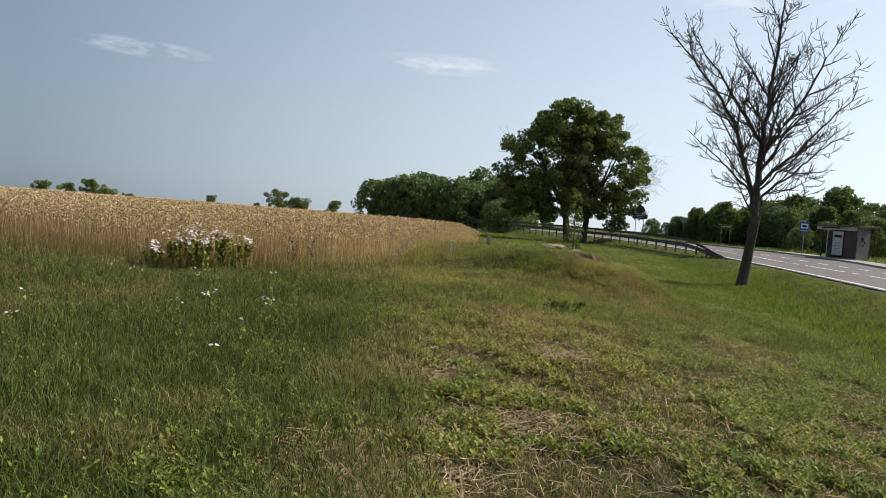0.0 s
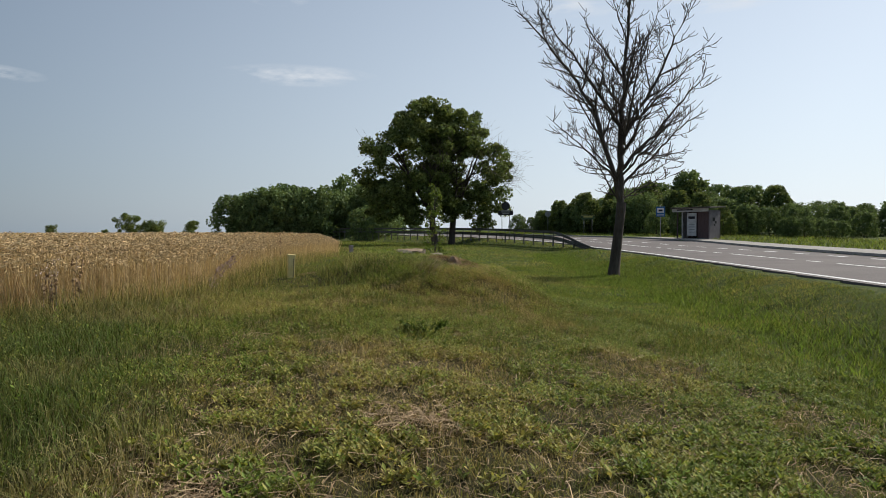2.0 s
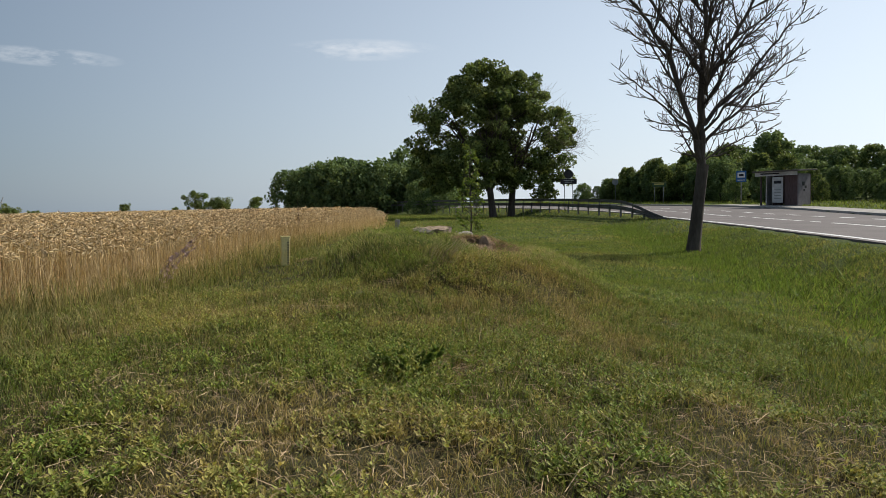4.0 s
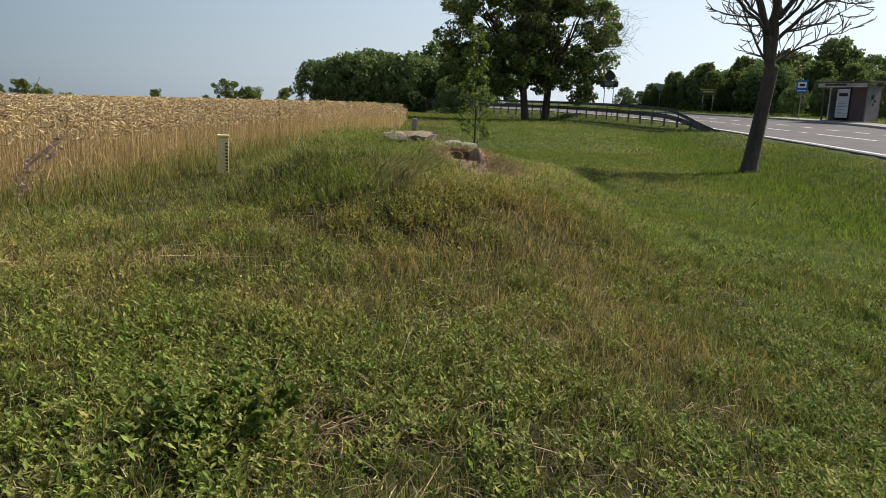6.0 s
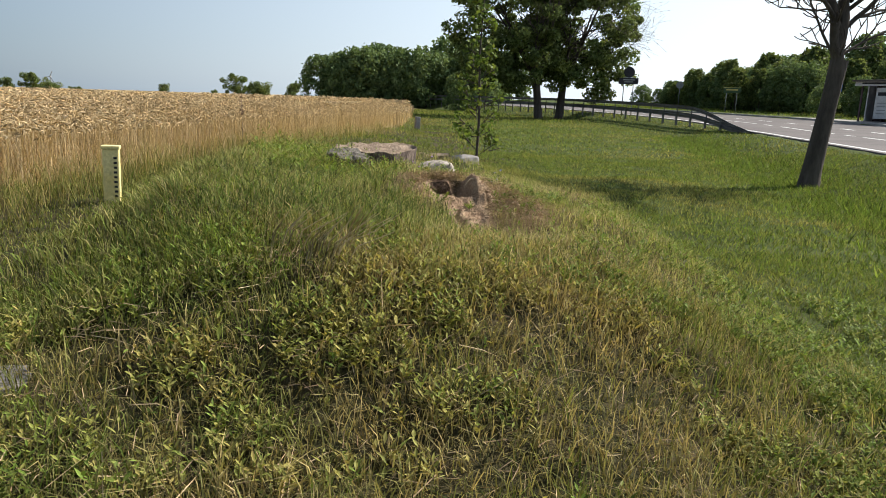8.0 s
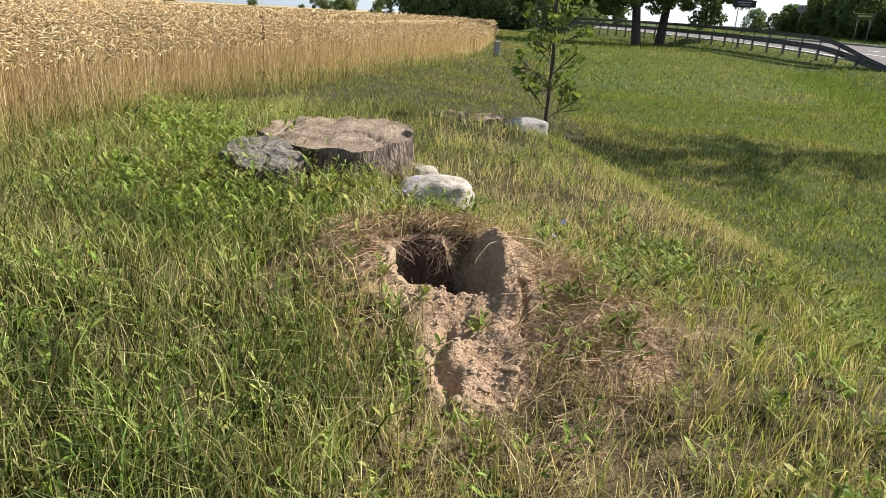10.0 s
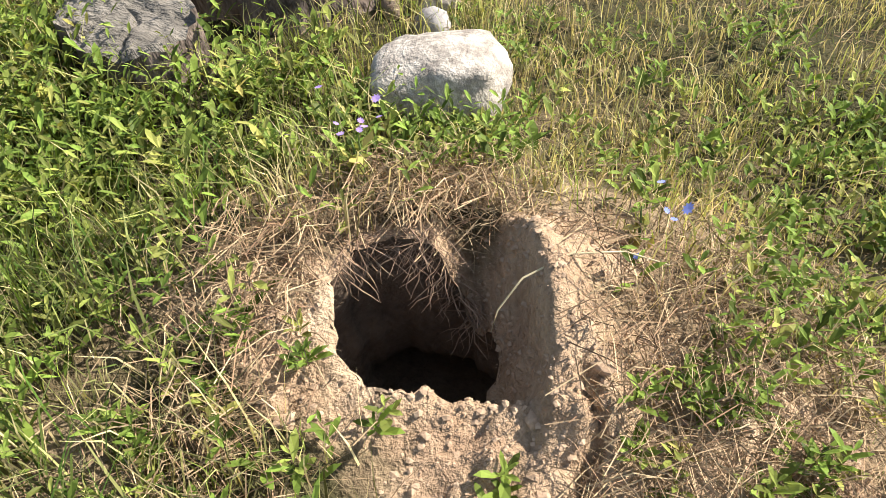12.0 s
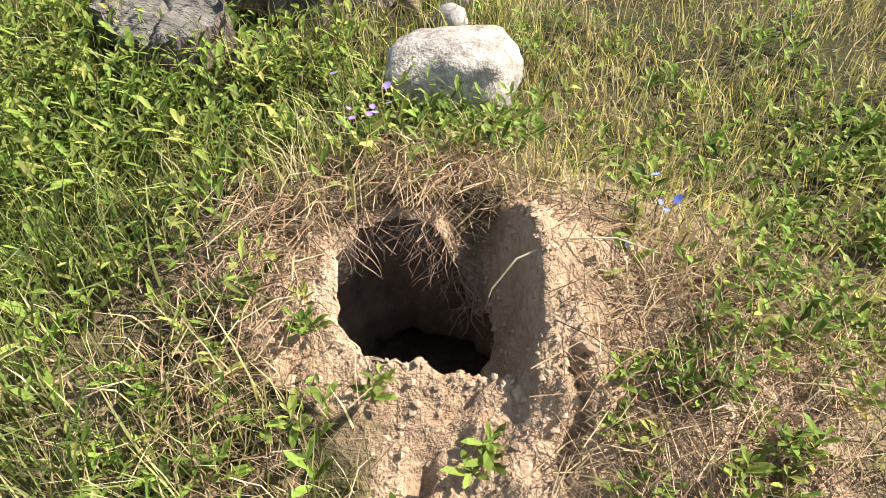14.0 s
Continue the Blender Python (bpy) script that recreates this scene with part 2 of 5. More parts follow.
M["sign_white"] = surface("white_sign_sheet", [(0.3, (0.70, 0.71, 0.70)), (0.7, (0.8, 0.8, 0.8))], 3.0, 0.5, 0, 0.05)
M["sign_green"] = surface("dark_green_sign", [(0.3, (0.05, 0.09, 0.045)), (0.7, (0.08, 0.13, 0.06))], 3.0, 0.6, 0, 0.05)
M["sign_yellow"] = surface("pale_yellow_sign", [(0.3, (0.55, 0.45, 0.12)), (0.7, (0.65, 0.55, 0.2))], 3.0, 0.6, 0, 0.05)
M["shelter_white"] = surface("soiled_white_sheet", [(0.3, (0.45, 0.45, 0.45)), (0.7, (0.68, 0.68, 0.67))], 2.0, 0.7, 0, 0.1)
M["shelter_brown"] = surface("maroon_boards", [(0.3, (0.07, 0.045, 0.045)), (0.7, (0.13, 0.09, 0.09))], 3.0, 0.8, 0, 0.2, 30.0, 0.005, (6, 6, 0.6))
M["shelter_grey"] = surface("grey_violet_wall", [(0.3, (0.16, 0.14, 0.15)), (0.7, (0.26, 0.235, 0.25))], 2.0, 0.85, 0, 0.1)
M["roof"] = surface("dark_roof_felt", [(0.3, (0.06, 0.055, 0.05)), (0.7, (0.14, 0.125, 0.11))], 2.0, 0.9, 0, 0.2)
M["petal_white"] = leafy("white_petals", (0.78, 0.72, 0.74), (0.70, 0.58, 0.64), 0.3, 0.7, 0.2)
M["petal_violet"] = leafy("violet_petals", (0.32, 0.22, 0.55), (0.42, 0.30, 0.60), 0.3, 0.7, 0.2)
M["petal_blue"] = leafy("blue_petals", (0.22, 0.28, 0.75), (0.32, 0.36, 0.8), 0.3, 0.7, 0.2)


# ---------------------------------------------------------------- mesh helpers
def vnoise(x, y, cell=1.0, seed=0):
    """Smooth value noise in 0..1 over the plan, for arrays."""
    x, y = np.asarray(x, float) / cell, np.asarray(y, float) / cell
    ix, iy = np.floor(x).astype(np.int64), np.floor(y).astype(np.int64)
    fx, fy = x - ix, y - iy
    fx, fy = fx * fx * (3 - 2 * fx), fy * fy * (3 - 2 * fy)

    def h(a, b):
        n = (a * 374761393 + b * 668265263 + seed * 982451653) & 0x7FFFFFFF
        n = ((n ^ (n >> 13)) * 1274126177) & 0x7FFFFFFF
        return ((n ^ (n >> 16)) & 0xFFFF) / 65535.0

    return (h(ix, iy) * (1 - fx) + h(ix + 1, iy) * fx) * (1 - fy) + (h(ix, iy + 1) * (1 - fx) + h(ix + 1, iy + 1) * fx) * fy


def fbm(x, y, cell, seed=0, n=3):
    total, amp = 0, 0.5
    for k in range(n):
        total = total + amp * vnoise(x, y, cell / 2 ** k, seed + 17 * k)
        amp *= 0.5
    return total / (1 - 0.5 ** n)


def smooth(a, b, x):
    t = np.clip((np.asarray(x, float) - a) / (b - a), 0, 1)
    return t * t * (3 - 2 * t)


def mesh_np(name, verts, polys, material, attrs=None, shade=False):
    """A mesh from arrays: verts (n, 3), polys (m, 3 or 4), float attributes per vertex."""
    me = bpy.data.meshes.new(name)
    verts, polys = np.asarray(verts, np.float32), np.asarray(polys, np.int32)
    k = polys.shape[1]
    me.vertices.add(len(verts))
    me.vertices.foreach_set("co", verts.ravel())
    me.loops.add(polys.size)
    me.loops.foreach_set("vertex_index", polys.ravel())
    me.polygons.add(len(polys))
    me.polygons.foreach_set("loop_start", np.arange(0, polys.size, k, dtype=np.int32))
    me.polygons.foreach_set("loop_total", np.full(len(polys), k, np.int32))
    me.polygons.foreach_set("use_smooth", np.full(len(polys), bool(shade)))
    for key, val in (attrs or {}).items():
        me.attributes.new(key, "FLOAT", "POINT").data.foreach_set("value", np.asarray(val, np.float32))
    me.materials.append(material)
    me.update(calc_edges=True)
    me.validate()
    return me


def part(name, bm, material, parent, label=""):
    """Links a bmesh as one mesh object under a thing or a part."""
    me = bpy.data.meshes.new(name)
    bm.to_mesh(me)
    bm.free()
    me.materials.append(material)
    ob = new(name, me)
    ob.parent = parent
    if label:
        ob["label"] = label
    return ob


def piece(name, mesh, parent, m=None, label=""):
    ob = new(name, mesh)
    ob.parent = parent
    if m is not None:
        ob.matrix_local = m
    if label:
        ob["label"] = label
    return ob


def box(sx, sy, sz, at=(0, 0, 0), bevel=0.0, turn=None):
    """A box of that size, standing on at, with its long edges eased."""
    bm = bmesh.new()
    bmesh.ops.create_cube(bm, size=1)
    bmesh.ops.scale(bm, vec=(sx, sy, sz), verts=bm.verts)
    if bevel:
        bmesh.ops.bevel(bm, geom=bm.edges[:], offset=bevel, segments=2, affect="EDGES", profile=0.6)
    bmesh.ops.translate(bm, vec=(at[0], at[1], at[2] + sz / 2), verts=bm.verts)
    if turn is not None:
        bmesh.ops.transform(bm, matrix=turn, verts=bm.verts)
    return bm


def rod(r0, r1, height, at=(0, 0, 0), sides=10):
    bm = bmesh.new()
    bmesh.ops.create_cone(bm, cap_ends=True, segments=sides, radius1=r0, radius2=r1, depth=height)
    bmesh.ops.translate(bm, vec=(at[0], at[1], at[2] + height / 2), verts=bm.verts)
    for f in bm.faces:
        f.smooth = len(f.verts) == 4
    return bm


def empty(name, m, label, category, group=""):
    ob = new(name)
    ob.empty_display_size = 0.2
    ob.matrix_world = m
    return tagged(ob, label, category, group)


class Tubes:
    """Tapered tubes gathered into one mesh."""

    def __init__(self, sides=5):
        self.v, self.f, self.sides = [], [], sides

    def path(self, pts, radii, sides=None):
        s = sides or self.sides
        pts = [Vector(p) for p in pts]
        start = len(self.v)
        for i, p in enumerate(pts):
            d = (pts[min(i + 1, len(pts) - 1)] - pts[max(i - 1, 0)]).normalized()
            a = d.orthogonal().normalized() if abs(d.z) > 0.9 else d.cross(Vector((0, 0, 1))).normalized()
            b = d.cross(a)
            for k in range(s):
                t = 2 * math.pi * k / s
                self.v.append(tuple(p + (a * math.cos(t) + b * math.sin(t)) * radii[i]))
        for i in range(len(pts) - 1):
            for k in range(s):
                o = start + i * s
                self.f.append((o + k, o + (k + 1) % s, o + s + (k + 1) % s, o + s + k))
        return self

    def mesh(self, name, material):
        me = mesh_np(name, self.v, self.f, material, None, True)
        return me


# ---------------------------------------------------------------- the lie of the land
ROAD_Y = np.array([-60.0, 0, 12, 23.5, 31.4, 38.8, 45, 52, 60, 70, 82, 100, 125, 160])
NEAR_X = np.array([-6.0, 8.8, 11.9, 14.8, 17.0, 18.9, 20.2, 20.9, 20.7, 19.8, 17.9, 14.0, 6.2, -8.0])
NEAR_Z = np.array([0.2, 0.35, 0.42, 0.50, 0.52, 0.53, 0.58, 0.76, 0.9, 1.02, 1.13, 1.22, 1.3, 1.4])
FAR_X = np.array([2.0, 16.2, 19.4, 22.6, 25.3, 28.2, 30.8, 32.8, 33.2, 31.3, 28.4, 23.8, 15.5, 0.0])
FAR_Z = np.array([0.35, 0.5, 0.54, 0.57, 0.6, 0.62, 0.66, 0.78, 0.92, 1.06, 1.17, 1.26, 1.34, 1.44])


def curve(y, ys, vs):
    """Interpolation through the stations, softened so that no corner shows."""
    y = np.asarray(y, float)
    return (np.interp(y - 3, ys, vs) + np.interp(y, ys, vs) + np.interp(y + 3, ys, vs)) / 3


def near_edge(y):
    return curve(y, ROAD_Y, NEAR_X)


def far_edge(y):
    return curve(y, ROAD_Y, FAR_X)


LEFT_Y = np.array([-200.0, -5, 3, 7, 9, 12.5, 14, 18, 30, 60, 120, 400, 3000])
LEFT_Z = np.array([-0.3, -0.08, -0.03, 0.02, 0.17, 0.33, 0.41, 0.46, 0.46, 0.5, 0.5, 0.55, 0.6])
WHEAT_EDGE = [(-60, 20), (-10, 14.2), (-5, 13.2), (-3, 13.6), (-1.5, 15.4), (-0.85, 17.2), (-0.45, 19.8), (0.0, 24), (0.9, 29.6), (2.6, 37.5), (3.75, 43.5), (4.6, 58), (5.0, 72)]
HOLE = (3.706, 17.145)


def wheat_depth(x, y):
    """Signed distance inside the wheat: positive within the field."""
    x, y = np.asarray(x, float), np.asarray(y, float)
    best = np.full(x.shape, 1e9)
    sign = np.ones(x.shape)
    for (x0, y0), (x1, y1) in zip(WHEAT_EDGE, WHEAT_EDGE[1:]):
        dx, dy = x1 - x0, y1 - y0
        t = np.clip(((x - x0) * dx + (y - y0) * dy) / (dx * dx + dy * dy), 0, 1)
        d = np.hypot(x - x0 - t * dx, y - y0 - t * dy)
        side = dx * (y - y0) - dy * (x - x0)
        near = d < best
        sign = np.where(near, np.sign(side), sign)
        best = np.where(near, d, best)
    return best * sign


def mud_mask(x, y):
    """Bare clay thrown out of the burrow."""
    x, y = np.asarray(x, float), np.asarray(y, float)
    wob = (fbm(x, y, 0.16, 5) - 0.5) * 0.55

    def blob(cx, cy, rx, ry, turn=0.0):
        c, s = math.cos(turn), math.sin(turn)
        u, v = ((x - cx) * c + (y - cy) * s) / rx, (-(x - cx) * s + (y - cy) * c) / ry
        return 1 - np.hypot(u, v)

    m = np.maximum.reduce([blob(3.79, 17.10, 0.27, 0.24), blob(3.86, 16.84, 0.20, 0.28), blob(4.13, 16.98, 0.36, 0.20, -0.35),
                           blob(3.54, 17.10, 0.13, 0.14), blob(3.95, 17.28, 0.15, 0.10)])
    return smooth(-0.02, 0.28, m + wob)


def land(x, y):
    """The ground's height, without the burrow."""
    x, y = np.asarray(x, float), np.asarray(y, float)
    left = np.interp(y, LEFT_Y, LEFT_Z)
    ne = near_edge(y)
    # the bank falls from the ridge to a shallow ditch, and climbs to the road
    fall = np.interp(x, [0.8, 2.0, 4.0, 5.2, 6.5, 8.0, 10.0], [0, 0.06, 0.27, 0.40, 0.50, 0.56, 0.58]) * np.interp(y, [-5, 25, 40, 60], [1, 1, 0.75, 0.35])
    z = left - fall
    to_road = ne - x
    near_z = np.interp(y, ROAD_Y, NEAR_Z)
    side = np.clip(1 - to_road / np.interp(y, [20, 60], [2.7, 3.4]), 0, 1)
    side = side * side * (3 - 2 * side)
    ditch = -0.10 * np.exp(-((to_road - 3.4) / 1.3) ** 2) * smooth(60, 35, y)
    z = z * (1 - side) + (near_z - 0.03) * side + ditch
    # under and beyond the road
    fe, far_z = far_edge(y), np.interp(y, ROAD_Y, FAR_Z)
    t = np.clip((x - ne) / np.maximum(fe - ne, 0.5), 0, 1)
    under = near_z + (far_z - near_z) * t - 0.06
    z = np.where(x > ne, under, z)
    beyond = far_z + 0.06 + 0.02 * np.clip(x - fe, 0, 40)
    z = np.where(x > fe + 0.05, beyond, z)
    behind = smooth(160, 260, y)
    z = z * (1 - behind) + 0.6 * behind
    # the mound
    u = np.where(x < 3.4, (x - 3.4) / 2.3, (x - 3.4) / 2.7)
    v = np.where(y < 17.75, (y - 17.75) / 3.5, (y - 17.75) / 6.0)
    r = np.hypot(u, v)
    z = z + 0.66 * np.interp(r, [0, 0.4, 0.6, 0.7, 0.8, 0.9, 1.0, 1.2, 1.5], [1, 1, 0.98, 0.88, 0.69, 0.46, 0.23, 0.07, 0])
    z = z + 0.10 * np.exp(-(((x - 3.2) / 0.65) ** 2 + ((y - 17.95) / 0.5) ** 2) ** 2)
    z = z + 0.045 * np.exp(-(((x - 3.66) / 0.28) ** 2 + ((y - 17.62) / 0.14) ** 2))
    # hummocks
    close = smooth(60, 25, np.hypot(x - 2, y - 10)) * (x < ne - 0.5)
    z = z + close * ((fbm(x, y, 1.3, 3) - 0.5) * 0.16 + (fbm(x, y, 0.33, 9) - 0.5) * 0.06)
    return z


def rim(a):
    """The radius of the burrow's mouth in the direction a."""
    return 0.126 * (1 + 0.07 * np.sin(3 * a + 0.8) + 0.03 * np.sin(7 * a) + 0.025 * np.sin(13 * a + 1) + 0.02 * np.sin(23 * a + 2))


def ground_z(x, y):
    """The ground with the burrow: a pit under the turf, a wall of clay at its right, clods thrown out."""
    x, y = np.asarray(x, float), np.asarray(y, float)
    z = land(x, y)
    target = 0.985 - 0.14 * (x - 3.85) * (x > 3.85) + 0.16 * np.clip(3.72 - x, 0, 0.5) + 0.40 * np.clip(y - 17.13, -0.19, 0) + 0.40 * (y - 16.94) * (y < 16.94) + 0.22 * np.clip(y - 17.13, 0, 0.4)
    w = np.exp(-(((x - 3.8) / 0.6) ** 2 + ((y - 17.11) / np.where(y < 17.11, 0.95, 0.45)) ** 2) ** 2)
    z = z * (1 - w) + target * w
    mud = mud_mask(x, y)
    z = z + mud * ((fbm(x, y, 0.07, 21, 4) - 0.5) * 0.07 + (fbm(x, y, 0.025, 23, 2) - 0.45) * 0.032)
    # the clay wall at the pit's right: a crest, and a smooth face from it down into the pit
    along = (y - 16.97) / 0.34
    ends = smooth(-0.12, 0.10, along) * smooth(1.12, 0.85, along)
    crest_x = 3.935 - 0.10 * np.clip(along - 0.35, 0, 0.7) ** 1.3
    z = z + 0.06 * ends * np.exp(-((x - crest_x) / np.where(x < crest_x, 0.022, 0.085)) ** 2) * (0.75 + 0.5 * fbm(x, y, 0.05, 33))
    z = z - 0.17 * smooth(0.10, 0.30, along) * smooth(1.1, 0.9, along) * np.clip((crest_x - 0.012 - x) / 0.085, 0, 1) * smooth(HOLE[0] + 0.02, HOLE[0] + 0.09, x)
    # a crack in the clay
    c = np.abs(x - (3.985 + 0.012 * np.sin(y * 40) + 0.08 * (17.0 - y)))
    z = z - 0.06 * smooth(0.02, 0.004, c) * smooth(16.87, 16.93, y) * smooth(17.10, 17.02, y)
    # a runnel worn down the spoil's front
    c = np.abs(x - (3.76 + 0.10 * (16.9 - y) + 0.015 * np.sin(y * 31)))
    z = z - 0.035 * smooth(0.03, 0.004, c) * smooth(16.5, 16.6, y) * smooth(16.93, 16.85, y)
    return z


def steps(stops):
    """Grid lines: (from, to, step) stretches."""
    out = [np.arange(a, b, s) for a, b, s in stops]
    return np.unique(np.round(np.concatenate(out + [np.array([stops[-1][1]])]), 4))


GX = steps([(-3000, -400, 400), (-400, -80, 40), (-80, -14, 4), (-14, -6, 0.5), (-6, 1.5, 0.22), (1.5, 3.3, 0.06), (3.3, 4.5, 0.0125), (4.5, 6, 0.08),
            (6, 12, 0.25), (12, 34, 0.5), (34, 80, 4), (80, 400, 40), (400, 3000, 400)])
GY = steps([(-400, -40, 60), (-40, -4, 4), (-4, 2, 0.5), (2, 12, 0.2), (12, 16.5, 0.07), (16.5, 17.5, 0.0125), (17.5, 21, 0.07), (21, 30, 0.3),
            (30, 60, 0.8), (60, 170, 4), (170, 400, 30), (400, 3000, 400)])


def build_ground():
    x, y = np.meshgrid(GX, GY)
    z = ground_z(x, y)
    n, k = x.shape
    v = np.stack([x.ravel(), y.ravel(), z.ravel()], 1)
    i = np.arange(n * k).reshape(n, k)
    q = np.stack([i[:-1, :-1].ravel(), i[:-1, 1:].ravel(), i[1:, 1:].ravel(), i[1:, :-1].ravel()], 1)
    px, py = x.ravel(), y.ravel()
    # the burrow's mouth is open, the turf's edge drawn onto its rim
    ang = np.arctan2(py - HOLE[1], px - HOLE[0])
    inside = np.hypot(px - HOLE[0], py - HOLE[1]) < rim(ang)
    q = q[~inside[q].all(1)]
    ex, ey = HOLE[0] + rim(ang) * np.cos(ang), HOLE[1] + rim(ang) * np.sin(ang)
    v[inside] = np.stack([ex, ey, ground_z(ex, ey) - 0.004], 1)[inside]
    mud = np.maximum(mud_mask(px, py), smooth(0.19, 0.15, np.hypot(px - HOLE[0] - 0.02, py - HOLE[1])))
    mud = np.maximum(mud, 0.55 * np.exp(-(((px - 3.85) / 0.85) ** 2 + ((py - 17.1) / 0.75) ** 2) ** 2) * smooth(0.3, 0.6, fbm(px, py, 0.1, 41)))
    field = smooth(-0.5, 1.0, wheat_depth(px, py))
    lush = smooth(5.0, 7.5, px + (fbm(px, py, 1.5, 7) - 0.5) * 2) * (1 - field)
    lush = np.maximum(lush, 0.9 * (1 - field) * np.maximum(smooth(1.8, 0.8, py), smooth(-9, -10.2, px)))
    ob = new("ground", mesh_np("ground", v, q, M["ground"], {"mud": mud, "field": field, "lush": lush}, True))
    return tagged(ob, "grassy bank and mound of dry earth with a clay burrow mouth", "ground", "", "structure")


ground = build_ground()


def burrow():
    """The tunnel: from the mouth's rim it runs down and back under the turf."""
    n, rows = 96, 40
    v, f = [], []
    for j in range(rows):
        d = j / (rows - 1)
        back, drop, wide = 0.55 * max(0, d - 0.35) ** 1.1, 0.27 * min(1, d / 0.35) + 0.26 * max(0, d - 0.35), (1.0 + 0.30 * min(1, d / 0.12) - 0.35 * d) * (1 - d ** 8)
        for i in range(n):
            a = 2 * math.pi * i / n
            k = 1.035 * float(rim(a))
            x0, y0 = HOLE[0] + k * math.cos(a), HOLE[1] + k * math.sin(a)
            z0 = float(ground_z(x0, y0)) - 0.0005
            rough = 1 + (0.10 * noise.noise(Vector((math.cos(a) * 2.5, math.sin(a) * 2.5, d * 9))) + 0.05 * noise.noise(Vector((math.cos(a) * 8, math.sin(a) * 8, d * 25)))) * min(1, d * 14)
            zr = z0 * (1 - min(1, d * 6)) + 0.95 * min(1, d * 6)
            v.append((HOLE[0] + (x0 - HOLE[0]) * wide * rough, HOLE[1] + (y0 - HOLE[1]) * wide * rough + back, zr - drop))
        if j:
            f += [((j - 1) * n + i, (j - 1) * n + (i + 1) % n, j * n + (i + 1) % n, j * n + i) for i in range(n)]
    # darker than the clay outside: the hole's shade is put into the wall colour
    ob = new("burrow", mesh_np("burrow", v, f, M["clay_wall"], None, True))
    return tagged(ob, "clay animal burrow running back under the turf, shade in its colour", "burrow", "", "structure")


burrow()


# ---------------------------------------------------------------- the road
def road_strip(name, x0, x1, lift, ys, material, label, category, parent=None, drop=0.0):
    """A strip laid along the road: x0, x1 are functions of y; drop gives it a skirt."""
    ys = np.asarray(ys, float)
    ne, fe = near_edge(ys), far_edge(ys)
    nz, fz = np.interp(ys, ROAD_Y, NEAR_Z), np.interp(ys, ROAD_Y, FAR_Z)

    def height(x):
        return nz + (fz - nz) * np.clip((x - ne) / (fe - ne), -0.05, 1.5)

    a, b = x0(ys), x1(ys)
    rows = [np.stack([a, ys, height(a) + lift - drop], 1), np.stack([a, ys, height(a) + lift], 1),
            np.stack([b, ys, height(b) + lift], 1), np.stack([b, ys, height(b) + lift - drop], 1)]
    if not drop:
        rows = rows[1:3]
    n = len(ys)
    v = np.concatenate(rows)
    i = np.arange(n - 1)
    q = np.concatenate([np.stack([k * n + i, (k + 1) * n + i, (k + 1) * n + i + 1, k * n + i + 1], 1) for k in range(len(rows) - 1)])
    ob = new(name, mesh_np(name, v, q, material))
    if parent is not None:
        ob.parent = parent
        return ob
    return tagged(ob, label, category, "", "structure")


RY = np.arange(-58, 158, 1.0)
road = road_strip("road", near_edge, far_edge, 0.0, RY, M["asphalt"], "two-lane grey asphalt road with white markings", "road", None, 0.12)


def lane(off):
    return lambda y: near_edge(y) + off


# edge lines and the broken lines, each piece its own
road_strip("edge_line", lane(0.22), lane(0.42), 0.005, RY, M["road_paint"], "", "", road)
for y0, y1 in [(y, y + 6.0) for y in np.arange(-20, 100, 9.0)]:
    road_strip("centre_line", lane(3.6), lane(3.78), 0.005, np.linspace(y0, y1, 7), M["road_paint"], "", "", road)
    road_strip("centre_dash", lane(3.6), lane(3.78), 0.005, np.linspace(y1 + 1.0, y1 + 2.0, 3), M["road_paint"], "", "", road)
for y0 in np.arange(14, 80, 3.0):
    road_strip("lay_by_dash", lane(6.6), lane(6.85), 0.005, np.linspace(y0, y0 + 1.3, 3), M["road_paint"], "", "", road)
kerb = road_strip("kerb", far_edge, lambda y: far_edge(y) + 0.16, 0.13, RY, M["kerb"], "pale concrete kerb along the lay-by", "kerb", None, 0.2)
pavement = road_strip("pavement", lambda y: far_edge(y) + 0.163, lambda y: far_edge(y) + 2.6, 0.118, np.arange(20, 64.0, 1.0), M["paving"],
                      "pale concrete pavement at the bus stop", "pavement", None, 0.15)


def far_z(y):
    return float(np.interp(y, ROAD_Y, FAR_Z))


# ---------------------------------------------------------------- trees
def limb(tb, rng, p, d, length, r, depth, tips, wob, spread, kids, up):
    """One limb with its offshoots; tips gathers where twigs end."""
    n = max(3, int(length / 0.5))
    pts, rad = [p.copy()], [r]
    end = max(r * (0.2 if depth > 3 else 0.38), 0.008)
    for i in range(n):
        d = (d + Vector((rng.gauss(0, wob), rng.gauss(0, wob), rng.gauss(0, wob) + up))).normalized()
        p = p + d * (length / n)
        pts.append(p.copy())
        rad.append(r + (end - r) * (i + 1) / n)
    tb.path(pts, rad, 7 if r > 0.09 else 5 if r > 0.03 else 3)
    tips.append((pts[-1], depth))
    if depth == 0:
        return
    for k in range(kids[depth]):
        f = rng.uniform(0.28, 0.98)
        i = min(int(f * n), n - 1)
        side = d.orthogonal()
        side.rotate(Matrix.Rotation(rng.uniform(0, 2 * math.pi), 4, d))
        base = (pts[i + 1] - pts[i]).normalized()
        a = rng.uniform(*spread)
        way = (base * math.cos(a) + side * math.sin(a)).normalized()
        limb(tb, rng, pts[i], way, length * rng.uniform(0.42, 0.68), rad[i] * rng.uniform(0.45, 0.65), depth - 1, tips, wob, spread, kids, up)


